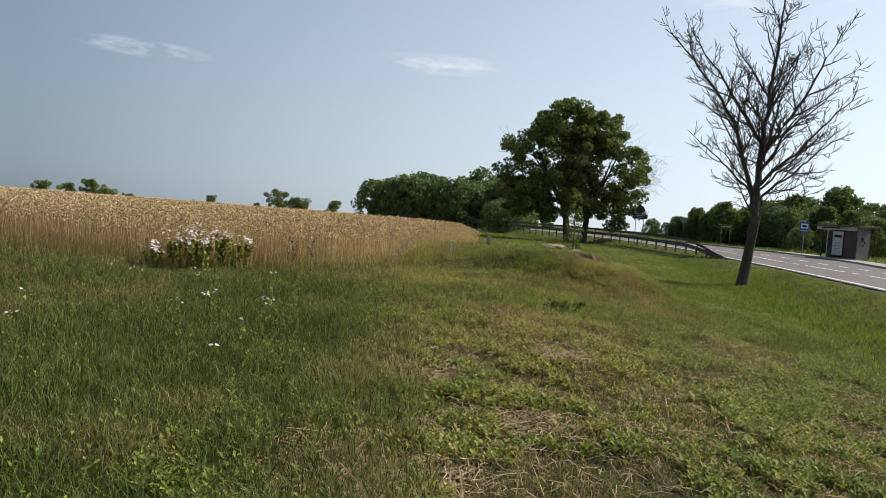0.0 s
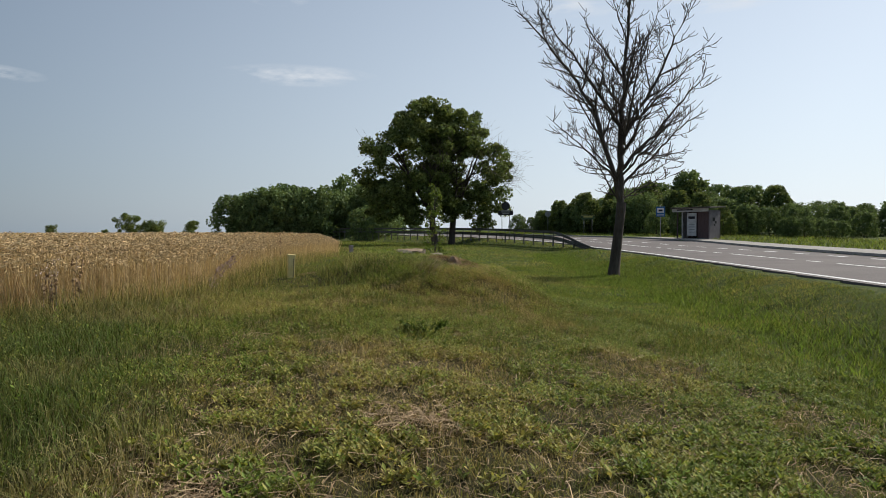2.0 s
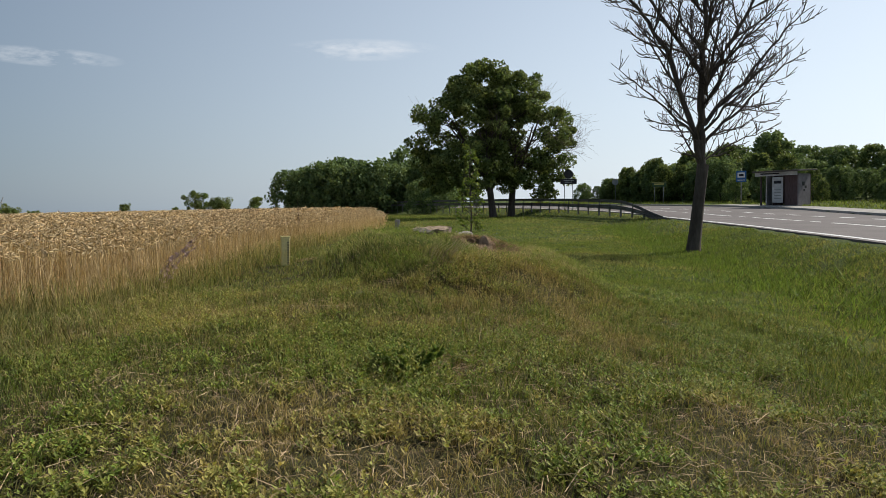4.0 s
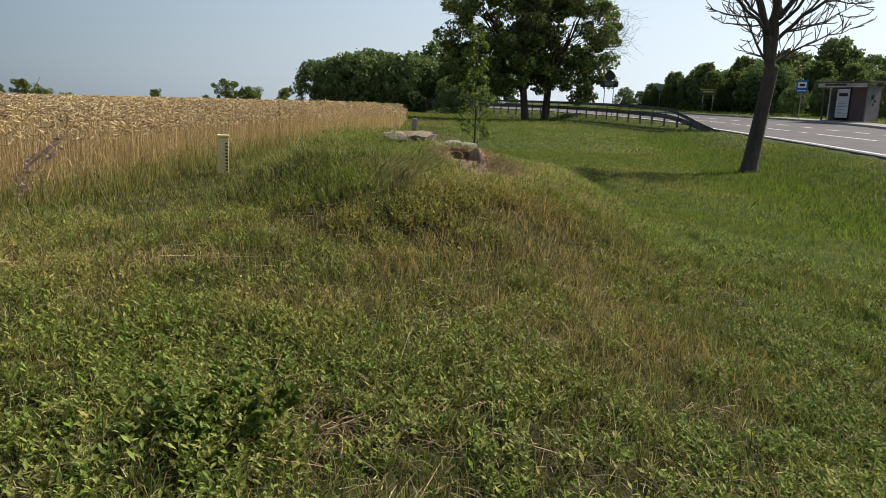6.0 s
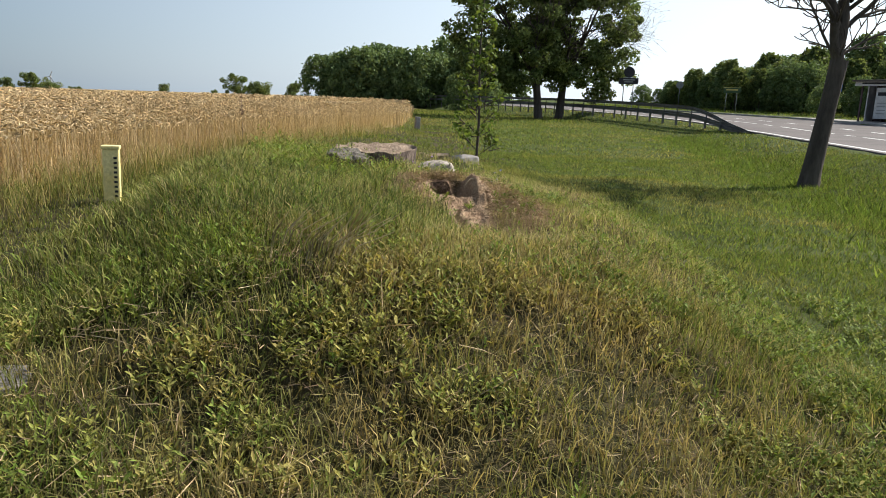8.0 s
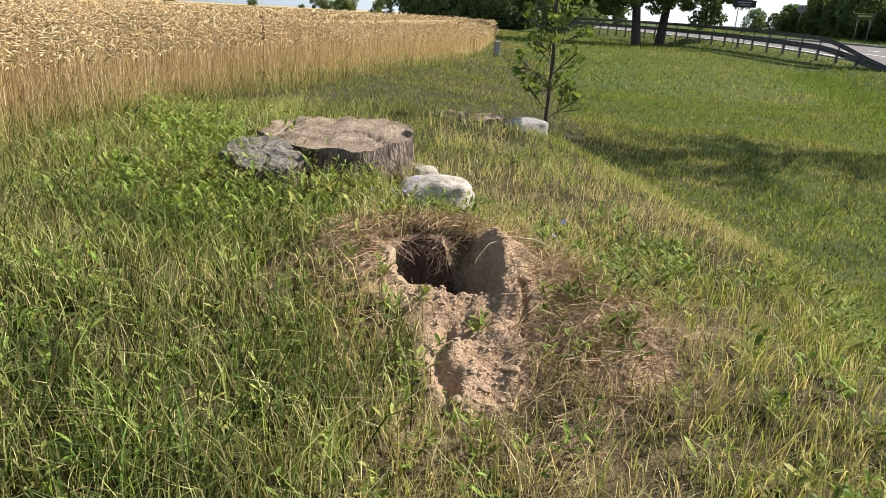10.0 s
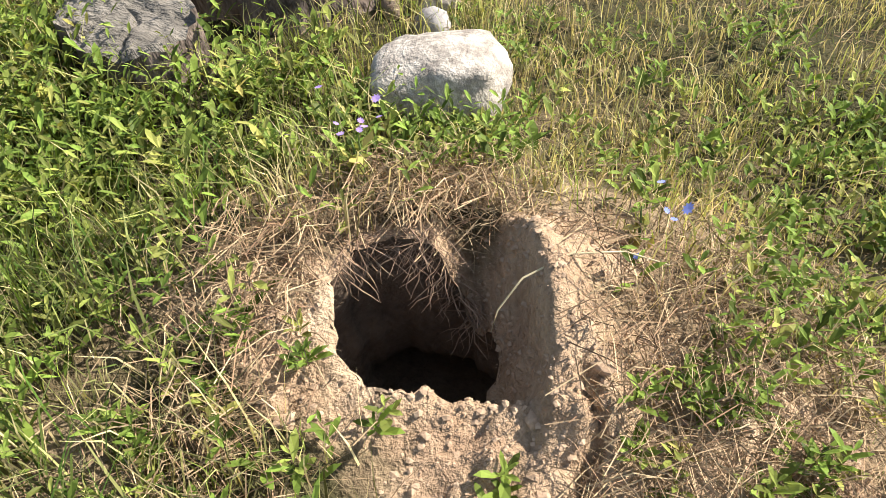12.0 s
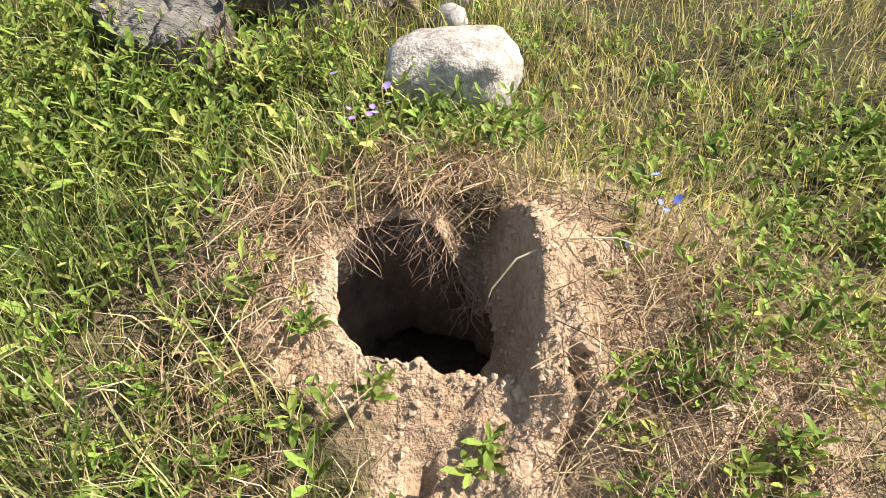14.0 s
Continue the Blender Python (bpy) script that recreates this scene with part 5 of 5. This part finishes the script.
    d = np.clip(0.06 + (0.10 + 0.6 * dryness(x, y)) * (y < 15.4) * (1 - 0.5 * smooth(4.4, 5.4, x)) + rng.normal(0, 0.25, n), 0, 1)
    i = np.repeat(np.arange(n), k)
    j = np.tile(np.arange(k), n)
    a = j * 2.4 + rng.uniform(0, 6.28, n)[i]
    hh = h[i] * (0.15 + 0.85 * j / (k - 1)) * rng.uniform(0.8, 1.1, n * k)
    le = l[i] * (1.25 - 0.7 * j / (k - 1)) * rng.uniform(0.7, 1.3, n * k)
    sway = rng.normal(0, 0.15, (n, 2))
    base = np.stack([x[i] + sway[i, 0] * hh, y[i] + sway[i, 1] * hh, z[i] + hh], 1)
    out = np.stack([np.cos(a), np.sin(a), rng.uniform(0.25, 1.1, n * k)], 1)
    side = np.stack([-np.sin(a), np.cos(a), rng.normal(0, 0.2, n * k)], 1)
    m = base + out * (le * 0.5)[:, None]
    t = base + out * le[:, None] - np.array([0, 0, 1]) * (le * 0.12)[:, None]
    wv = (le * np.interp(y[i], [9, 13, 15.8], [0.25, 0.21, 0.16]))[:, None]
    tone = rng.uniform(0, 1, n * k)
    near = y[i] > 14.6
    # far from the burrow plain folded blades, near it oblong leaves with a round end and a drooping tip
    v = np.stack([base, m + side * wv, t, m - side * wv], 1)[~near].reshape(-1, 3)
    o = np.arange((~near).sum())[:, None] * 4
    f = np.concatenate([o + [0, 1, 2], o + [0, 2, 3]])
    plain = (v, f, np.repeat(d[i][~near], 4), np.repeat(tone[~near], 4))
    fold = np.array([0, 0, 1.0]) * (le * 0.05)[:, None]
    p1, p2 = base + out * (le * 0.38)[:, None] + fold, base + out * (le * 0.74)[:, None]
    v = np.stack([base, p1 + side * wv, p1 - side * wv, p2 + side * wv * 0.85, p2 - side * wv * 0.85, t, p1 - fold * 1.6], 1)[near].reshape(-1, 3)
    o = np.arange(near.sum())[:, None] * 7
    f = np.concatenate([o + q for q in ([0, 1, 6], [0, 6, 2], [1, 3, 6], [6, 3, 4], [6, 4, 2], [3, 5, 4])])
    oblong = (v, f, np.repeat(d[i][near], 7), np.repeat(tone[near], 7))
    return stuff("weeds", [plain, oblong], M["weed"], "low broad-leaved green weeds among the grass", "weeds")


weeds()


def wheat_ears(rng, x, y, z, lean):
    """Ears of ripe wheat: hanging spindles of four faces."""
    n = len(x)
    a = rng.uniform(0, 2 * math.pi, n)
    l = rng.uniform(0.07, 0.11, n)
    drop = rng.uniform(-0.9, 0.5, n)
    w = rng.uniform(0.008, 0.013, n)
    p = np.stack([x, y, z], 1)
    d = np.stack([np.cos(a) * 0.8, np.sin(a) * 0.8, drop], 1)
    d /= np.linalg.norm(d, axis=1)[:, None]
    s = np.stack([-np.sin(a), np.cos(a), np.zeros(n)], 1)
    u = np.cross(d, s)
    m = p + d * (l * 0.45)[:, None]
    v = np.stack([p, m + s * w[:, None], m + u * w[:, None], m - s * w[:, None], m - u * w[:, None], p + d * l[:, None]], 1).reshape(-1, 3)
    o = np.arange(n)[:, None] * 6
    f = np.concatenate([o + q for q in ([0, 1, 2], [0, 2, 3], [0, 3, 4], [0, 4, 1], [5, 2, 1], [5, 3, 2], [5, 4, 3], [5, 1, 4])])
    return v, f


def wheat_field():
    rng = np.random.default_rng(6)
    out = []

    def stand(x, y, leaf, width, ears=True, low=0.0):
        n = len(x)
        z0 = land(x, y)
        h = (0.86 + 0.10 * fbm(x, y, 2.5, 91) + rng.normal(0, 0.05, n)) * np.clip(0.72 + 0.28 * smooth(0, 1.2, wheat_depth(x, y)), 0, 1)
        a = rng.uniform(0, 2 * math.pi, n)
        ln = np.abs(rng.normal(0.08, 0.09, n))
        top = np.stack([x + np.cos(a) * ln, y + np.sin(a) * ln, z0 + h], 1)
        b = rng.uniform(0, math.pi, n)
        s = np.stack([np.cos(b), np.sin(b), np.zeros(n)], 1) * (width * rng.uniform(0.7, 1.3, n) / 2)[:, None]
        base = np.stack([x, y, z0 + low * h], 1)
        v = np.stack([base - s, base + s, top + s * 0.7, top - s * 0.7], 1).reshape(-1, 3)
        o = np.arange(n)[:, None] * 4
        f = np.concatenate([o + [0, 1, 2], o + [0, 2, 3]])
        tone = np.clip(0.35 * fbm(x, y, 1.5, 92) + rng.normal(0.12, 0.2, n), 0, 1)
        out.append((v, f, np.repeat(tone, 4), np.repeat(rng.uniform(0, 1, n), 4)))
        if ears:
            ev, ef = wheat_ears(rng, top[:, 0], top[:, 1], top[:, 2], ln)
            if ears > 1:
                c = np.repeat(top, 6, 0)
                ev = c + (ev - c) * ears
            out.append((ev, ef, np.repeat(np.clip(tone + 0.35, 0, 1), 6), np.repeat(rng.uniform(0, 1, n), 6)))
        if leaf:
            k = rng.uniform(0, 1, n) < leaf
            xx, yy = x[k], y[k]
            zz = z0[k] + h[k] * rng.uniform(0.1, 0.75, k.sum())
            bl = blades(rng, xx, yy, 0.18, 0.008, 1.3, np.clip(tone[k], 0, 1), zz)
            out.append(bl)

    # the field's margin, stalk by stalk
    x, y = scatter(rng, -14, 4.5, 12, 44, 430, lambda x, y: ((wheat_depth(x, y) > 0) & (wheat_depth(x, y) < 1.6)) * np.clip(0.25 + wheat_depth(x, y), 0, 1) * np.clip(1.4 - y / 45, 0.3, 1))
    stand(x, y, 0.8, 0.0052)
    # the body of the crop: only its upper part shows
    for x0, x1, y0, y1, d0, d1, per, w, e in [(-26, 3, 15, 34, 1.5, 9, 70, 0.012, 1.25), (-50, 4.5, 20, 60, 6, 40, 16, 0.03, 2.0), (-90, 5, 45, 110, 6, 200, 3.2, 0.06, 4.0)]:
        x, y = scatter(rng, x0, x1, y0, y1, per, lambda x, y: (wheat_depth(x, y) > d0) & (wheat_depth(x, y) < d1))
        stand(x, y, 0.0, w, e, 0.45)
    x, y = scatter(rng, -1.5, 5, 44, 72, 30, lambda x, y: (wheat_depth(x, y) > 0) & (wheat_depth(x, y) < 2))
    stand(x, y, 0.0, 0.03, 2.0)
    ob = stuff("wheat", out, M["wheat"], "ripe golden wheat standing in a wide field", "wheat")
    # the closed mass of stalks under the ears
    gx, gy = np.meshgrid(steps([(-2600, -200, 300), (-200, -40, 20), (-40, 6, 0.5)]), steps([(13, 60, 0.5), (60, 110, 3), (110, 400, 30), (400, 2600, 300)]))
    dep = wheat_depth(gx, gy)
    keep_y = (gy < 104) | (gx < -16) | (gy > 400)
    z = land(gx, gy) + 0.74 * smooth(1.2, 2.2, dep) - 0.35 * smooth(1.25, 1.1, dep) + (fbm(gx, gy, 0.9, 95) - 0.5) * 0.1
    n, k = gx.shape
    i = np.arange(n * k).reshape(n, k)
    q = np.stack([i[:-1, :-1].ravel(), i[:-1, 1:].ravel(), i[1:, 1:].ravel(), i[1:, :-1].ravel()], 1)
    good = ((dep > 1.0) & keep_y).ravel()
    q = q[good[q].all(1)]
    mass = new("wheat_mass", mesh_np("wheat_mass", np.stack([gx.ravel(), gy.ravel(), z.ravel()], 1), q, M["wheat_mass"], None, True))
    tagged(mass, "closed mass of ripe wheat stalks further into the field", "wheat", "", "stuff")


M["wheat_mass"] = surface("wheat_mass", [(0.3, (0.36, 0.25, 0.10)), (0.7, (0.56, 0.42, 0.20))], 0.6, 0.9, 0, 1.0, 14.0, 0.12)
wheat_field()


# ---------------------------------------------------------------- the burrow's clods and roots
def lumps(rng, x, y, size, sink=0.3):
    """Irregular clods: dented eight-faced lumps of many sizes."""
    base = np.array([[1, 0, 0], [-1, 0, 0], [0, 1, 0], [0, -1, 0], [0, 0, 1], [0, 0, -1], [.62, .62, .5], [-.62, .62, .5], [.62, -.62, .5], [-.62, -.62, .5]], float)
    tri = np.array([[4, 6, 7], [4, 7, 9], [4, 9, 8], [4, 8, 6], [6, 0, 2], [6, 2, 7], [7, 2, 1], [7, 1, 9], [9, 1, 3], [9, 3, 8], [8, 3, 0], [8, 0, 6], [0, 5, 2], [2, 5, 1], [1, 5, 3], [3, 5, 0], [4, 6, 8], [4, 7, 6]])[:16]
    n = len(x)
    z = ground_z(x, y)
    a = rng.uniform(0, 2 * math.pi, n)
    k = base[None] * rng.uniform(0.6, 1.25, (n, 10, 1)) * np.stack([rng.uniform(0.8, 1.4, n), np.ones(n), rng.uniform(0.5, 0.9, n)], 1)[:, None]
    c, s = np.cos(a)[:, None], np.sin(a)[:, None]
    v = np.stack([k[..., 0] * c - k[..., 1] * s, k[..., 0] * s + k[..., 1] * c, k[..., 2]], 2) * size[:, None, None]
    v = v + np.stack([x, y, z + size * (0.5 - sink)], 1)[:, None]
    f = (np.arange(n)[:, None, None] * 10 + tri[None]).reshape(-1, 3)
    return v.reshape(-1, 3), f, np.zeros(n * 10), np.repeat(rng.uniform(0, 1, n), 10)


def clods():
    rng = np.random.default_rng(12)
    x, y = scatter(rng, 3.3, 4.5, 16.4, 17.45, 16000, lambda x, y: mud_mask(x, y) * (np.hypot(x - HOLE[0], y - HOLE[1]) > 0.132))
    s = 0.0014 + 0.007 * rng.uniform(0, 1, len(x)) ** 7
    v, f, d, r = lumps(rng, x, y, s, 0.7)
    ob = new("clay_crumbs", mesh_np("clay_crumbs", v, f, M["clod"], {"vary": r}))
    tagged(ob, "dry crumbs of clay thrown out of the burrow", "soil", "", "stuff")
    x, y = scatter(rng, 3.5, 4.4, 16.6, 17.35, 55, lambda x, y: mud_mask(x, y) * (np.hypot(x - HOLE[0] - 0.02, y - HOLE[1]) > 0.17))
    for cx, cy in zip(x, y):
        ob = rough_stone("clod", (cx, cy, gz(cx, cy) + 0.001), (rng.uniform(0.02, 0.045), rng.uniform(0.018, 0.035), rng.uniform(0.014, 0.024)), int(rng.integers(50)), M["clod"], "dry lump of pale clay beside the burrow", float(rng.uniform(0, 180)), 0.6)
        for v in ob.data.vertices:          # broken faces, not pebbles
            v.co *= 1 + 0.38 * noise.noise(v.co * 75 + Vector((cx * 50, 0, 0)))
        ob.data.polygons.foreach_set("use_smooth", [False] * len(ob.data.polygons))



clods()


def burrow_roots():
    """Matted dead roots that hang over the back of the burrow's mouth, and one long arching straw."""
    rng = random.Random(9)
    t = empty("burrow_roots", pose(0, 0, 0), "matted brown roots hanging over the burrow mouth", "roots")
    for k in range(190):
        a = rng.uniform(0.75, 2.75)
        k0 = float(rim(a)) * rng.uniform(1.0, 1.25)
        p = Vector((HOLE[0] + k0 * math.cos(a), HOLE[1] + k0 * math.sin(a), 0))
        p.z = gz(HOLE[0] + 0.15 * math.cos(a), HOLE[1] + 0.15 * math.sin(a)) + rng.uniform(-0.03, 0.012)
        d = Vector((rng.gauss(0, 0.9), -1 * rng.uniform(0.1, 0.8), rng.uniform(-0.6, 0.2))).normalized()
        pts, l = [p], rng.uniform(0.04, 0.11)
        for i in range(5):
            d = (d + Vector((rng.gauss(0, 0.35), rng.gauss(0, 0.25), -0.14))).normalized()
            pts.append(pts[-1] + d * l / 5)
        r = rng.uniform(0.0005, 0.0013)
        piece("root", Tubes(3).path(pts, [r] * 5 + [r * 0.4]).mesh("root", M["root"]), t)
    arch = [(4.10, 17.23, 1.02), (4.03, 17.22, 1.055), (3.95, 17.20, 1.065), (3.88, 17.16, 1.05), (3.845, 17.13, 1.01), (3.835, 17.12, 0.97)]
    piece("straw", Tubes(4).path(arch, [0.0012, 0.0018, 0.002, 0.002, 0.0018, 0.001]).mesh("straw", M["straw_stem"]), t, None, "long pale arching straw")


M["root"] = surface("dead_roots", [(0.3, (0.20, 0.12, 0.08)), (0.7, (0.42, 0.29, 0.20))], 30.0, 0.9, 0, 0.2)
M["straw_stem"] = surface("pale_straw", [(0.3, (0.45, 0.36, 0.21)), (0.7, (0.6, 0.5, 0.32))], 30.0, 0.7, 0, 0.1)
burrow_roots()


# ---------------------------------------------------------------- single plants
def flower_mesh(name, centres, radius, petals, material, nr):
    """Small daisy-like heads: a ring of narrow petals each."""
    c = np.asarray(centres, float)
    n = len(c)
    i, j = np.repeat(np.arange(n), petals), np.tile(np.arange(petals), n)
    a = 2 * math.pi * j / petals + nr.uniform(0, 1, n)[i]
    tx, ty = nr.normal(0, 0.35, n)[i], nr.normal(0, 0.35, n)[i]
    out = np.stack([np.cos(a), np.sin(a), tx * np.cos(a) + ty * np.sin(a) + 0.15], 1)
    side = np.stack([-np.sin(a), np.cos(a), -tx * np.sin(a) + ty * np.cos(a)], 1)
    r = (radius * nr.uniform(0.7, 1.2, n))[i][:, None]
    p = c[i]
    v = np.stack([p, p + out * r * 0.6 + side * r * 0.22, p + out * r, p + out * r * 0.6 - side * r * 0.22], 1).reshape(-1, 3)
    return mesh_np(name, v, np.arange(n * petals * 4).reshape(-1, 4), material, {"dry": np.repeat(nr.uniform(0, 1, n)[i], 4), "vary": np.repeat(nr.uniform(0, 1, n * petals), 4)})


def herb(name, x, y, height, spread, stems, seed, label, material, heads=None, head_size=0.02, leaf=0.05, leaves=14, stem_mat="stem_green", tilt=(0, 0)):
    """An upright herb: many stems, lance leaves, flower heads where it has them."""
    rng, nr = random.Random(seed), np.random.default_rng(seed)
    t = empty(name, pose(x, y, gz(x, y) - 0.01), label, "plant")
    tops, lf = [], []
    for k in range(stems):
        a = rng.uniform(0, 6.28)
        b = Vector((math.cos(a), math.sin(a), 0)) * spread * rng.uniform(0, 0.5)
        e = b * 2.2 + Vector((tilt[0], tilt[1], 1)) * height * rng.uniform(0.75, 1.1)
        mid = b * 1.4 + Vector((tilt[0] * 0.3, tilt[1] * 0.3, 0.55)) * height
        piece("stem", Tubes(3).path([b, mid, e], [0.004, 0.003, 0.0015]).mesh("stem", M[stem_mat]), t)
        lf += [tuple(b.lerp(mid, f)) if f < 1 else tuple(mid.lerp(e, f - 1)) for f in [rng.uniform(0.1, 1.75) for q in range(leaves)]]
        for q in range(5):
            tops.append(tuple(e + Vector((rng.gauss(0, 0.045), rng.gauss(0, 0.045), rng.gauss(0, 0.03)))))
    if leaves:
        piece("foliage", leaf_cloud("foliage", lf, 0.025, 2, leaf, nr, M[material], 1.0), t)
    if heads:
        piece("blossom", flower_mesh("blossom", tops, head_size, 9, M[heads], nr), t, None, "small pale flower heads")


M["stem_green"] = surface("green_stem", [(0.3, (0.09, 0.14, 0.04)), (0.7, (0.16, 0.22, 0.07))], 20.0, 0.7, 0, 0.1)
M["stem_dead"] = surface("dead_stem", [(0.3, (0.12, 0.09, 0.07)), (0.7, (0.26, 0.21, 0.17))], 20.0, 0.8, 0, 0.1)
M["petal_rose"] = leafy("rosy_seed_heads", (0.44, 0.31, 0.30), (0.52, 0.40, 0.38), 0.3, 0.8, 0.4)
M["stem_rose"] = surface("rosy_dry_stem", [(0.3, (0.36, 0.24, 0.23)), (0.7, (0.56, 0.42, 0.40))], 20.0, 0.8, 0, 0.1)
for k, (dx, dy, h) in enumerate([(0, 0, 0.72), (0.42, 0.15, 0.76), (-0.4, 0.1, 0.66), (0.2, -0.3, 0.6), (0.75, 0.2, 0.66), (-0.15, 0.35, 0.74), (-0.65, -0.2, 0.5)]):
    herb("flowering_herb", -4.55 + dx, 13.1 + dy, h, 0.30, 9, 30 + k, "tall green herb topped with pinkish-white flowers", "weed", "petal_white", 0.034, 0.085, 16)
for x, y, h, s in [(-2.75, 13.5, 0.8, 41), (-2.95, 13.6, 0.65, 42), (-2.6, 13.7, 0.9, 43)]:
    herb("dead_thistle", x, y, h, 0.16, 4, s, "dry grey thistle stalks at the wheat's edge", "straw", "petal_white", 0.012, 0.05, 8, "stem_dead")
herb("leaning_dock", -1.0, 16.6, 0.8, 0.16, 8, 44, "leaning rosy-brown dock stalk at the wheat's edge", "petal_rose", None, 0.01, 0.045, 14, "stem_rose", (0.75, 0.2))
herb("dry_stalk", 0.35, 26.5, 1.25, 0.06, 2, 45, "single tall dead stalk at the field margin", "straw", None, 0.01, 0.06, 10, "stem_dead")
herb("weed_tuft", 2.13, 11.8, 0.22, 0.34, 24, 48, "dark green leafy weed tuft standing above the mown turf", "leaf_young", None, 0.01, 0.042, 40)
herb("violet_vetch", 3.58, 17.40, 0.13, 0.04, 2, 46, "small violet wild flower above the burrow", "weed", "petal_violet", 0.008, 0.03, 6)
herb("blue_chicory", 4.07, 17.32, 0.10, 0.03, 1, 47, "small blue wild flower beside the burrow", "weed", "petal_blue", 0.008, 0.03, 6)
rng_f = random.Random(77)
for k in range(16):
    fx, fy = rng_f.uniform(-5.5, -1.6), rng_f.uniform(5.5, 12)
    herb("daisy", fx, fy, rng_f.uniform(0.28, 0.4), 0.03, 1, 100 + k, "single white daisy standing in the long grass", "weed", "petal_white", 0.022, 0.05, 4)
for k, (fx, fy) in enumerate([(2.95, 15.32), (3.05, 15.28), (3.12, 15.42), (2.82, 15.4)]):
    herb("dead_tussock", fx, fy, 0.26, 0.16, 9, 60 + k, "dead straw-coloured grass tussock on the mound", "straw", None, 0.01, 0.05, 0, "straw_stem", (rng_f.uniform(-0.8, 0.8), -0.5))


def wind_turbine(az, d, height, blade):
    t = empty("wind_turbine", pose(2.2 + d * math.sin(radians(az)), 7.5 + d * math.cos(radians(az)), 0.3), "far slender wind turbine on the skyline", "wind turbine")
    part("tower", rod(0.55, 0.3, height, (0, 0, 0)), M["post_grey"], t)
    part("nacelle", box(0.9, 2.4, 0.9, (0, 0, height - 0.2), 0.15), M["post_grey"], t)
    for k in range(3):
        bm = box(0.5, 0.15, blade, (0, -1.3, 0), 0.05)
        bmesh.ops.rotate(bm, matrix=Matrix.Rotation(radians(120 * k + 25), 3, "Y"), verts=bm.verts)
        bmesh.ops.translate(bm, vec=(0, 0, height + 0.2), verts=bm.verts)
        part("blade", bm, M["post_grey"], t)


wind_turbine(-24.4, 700, 10.5, 5.0)
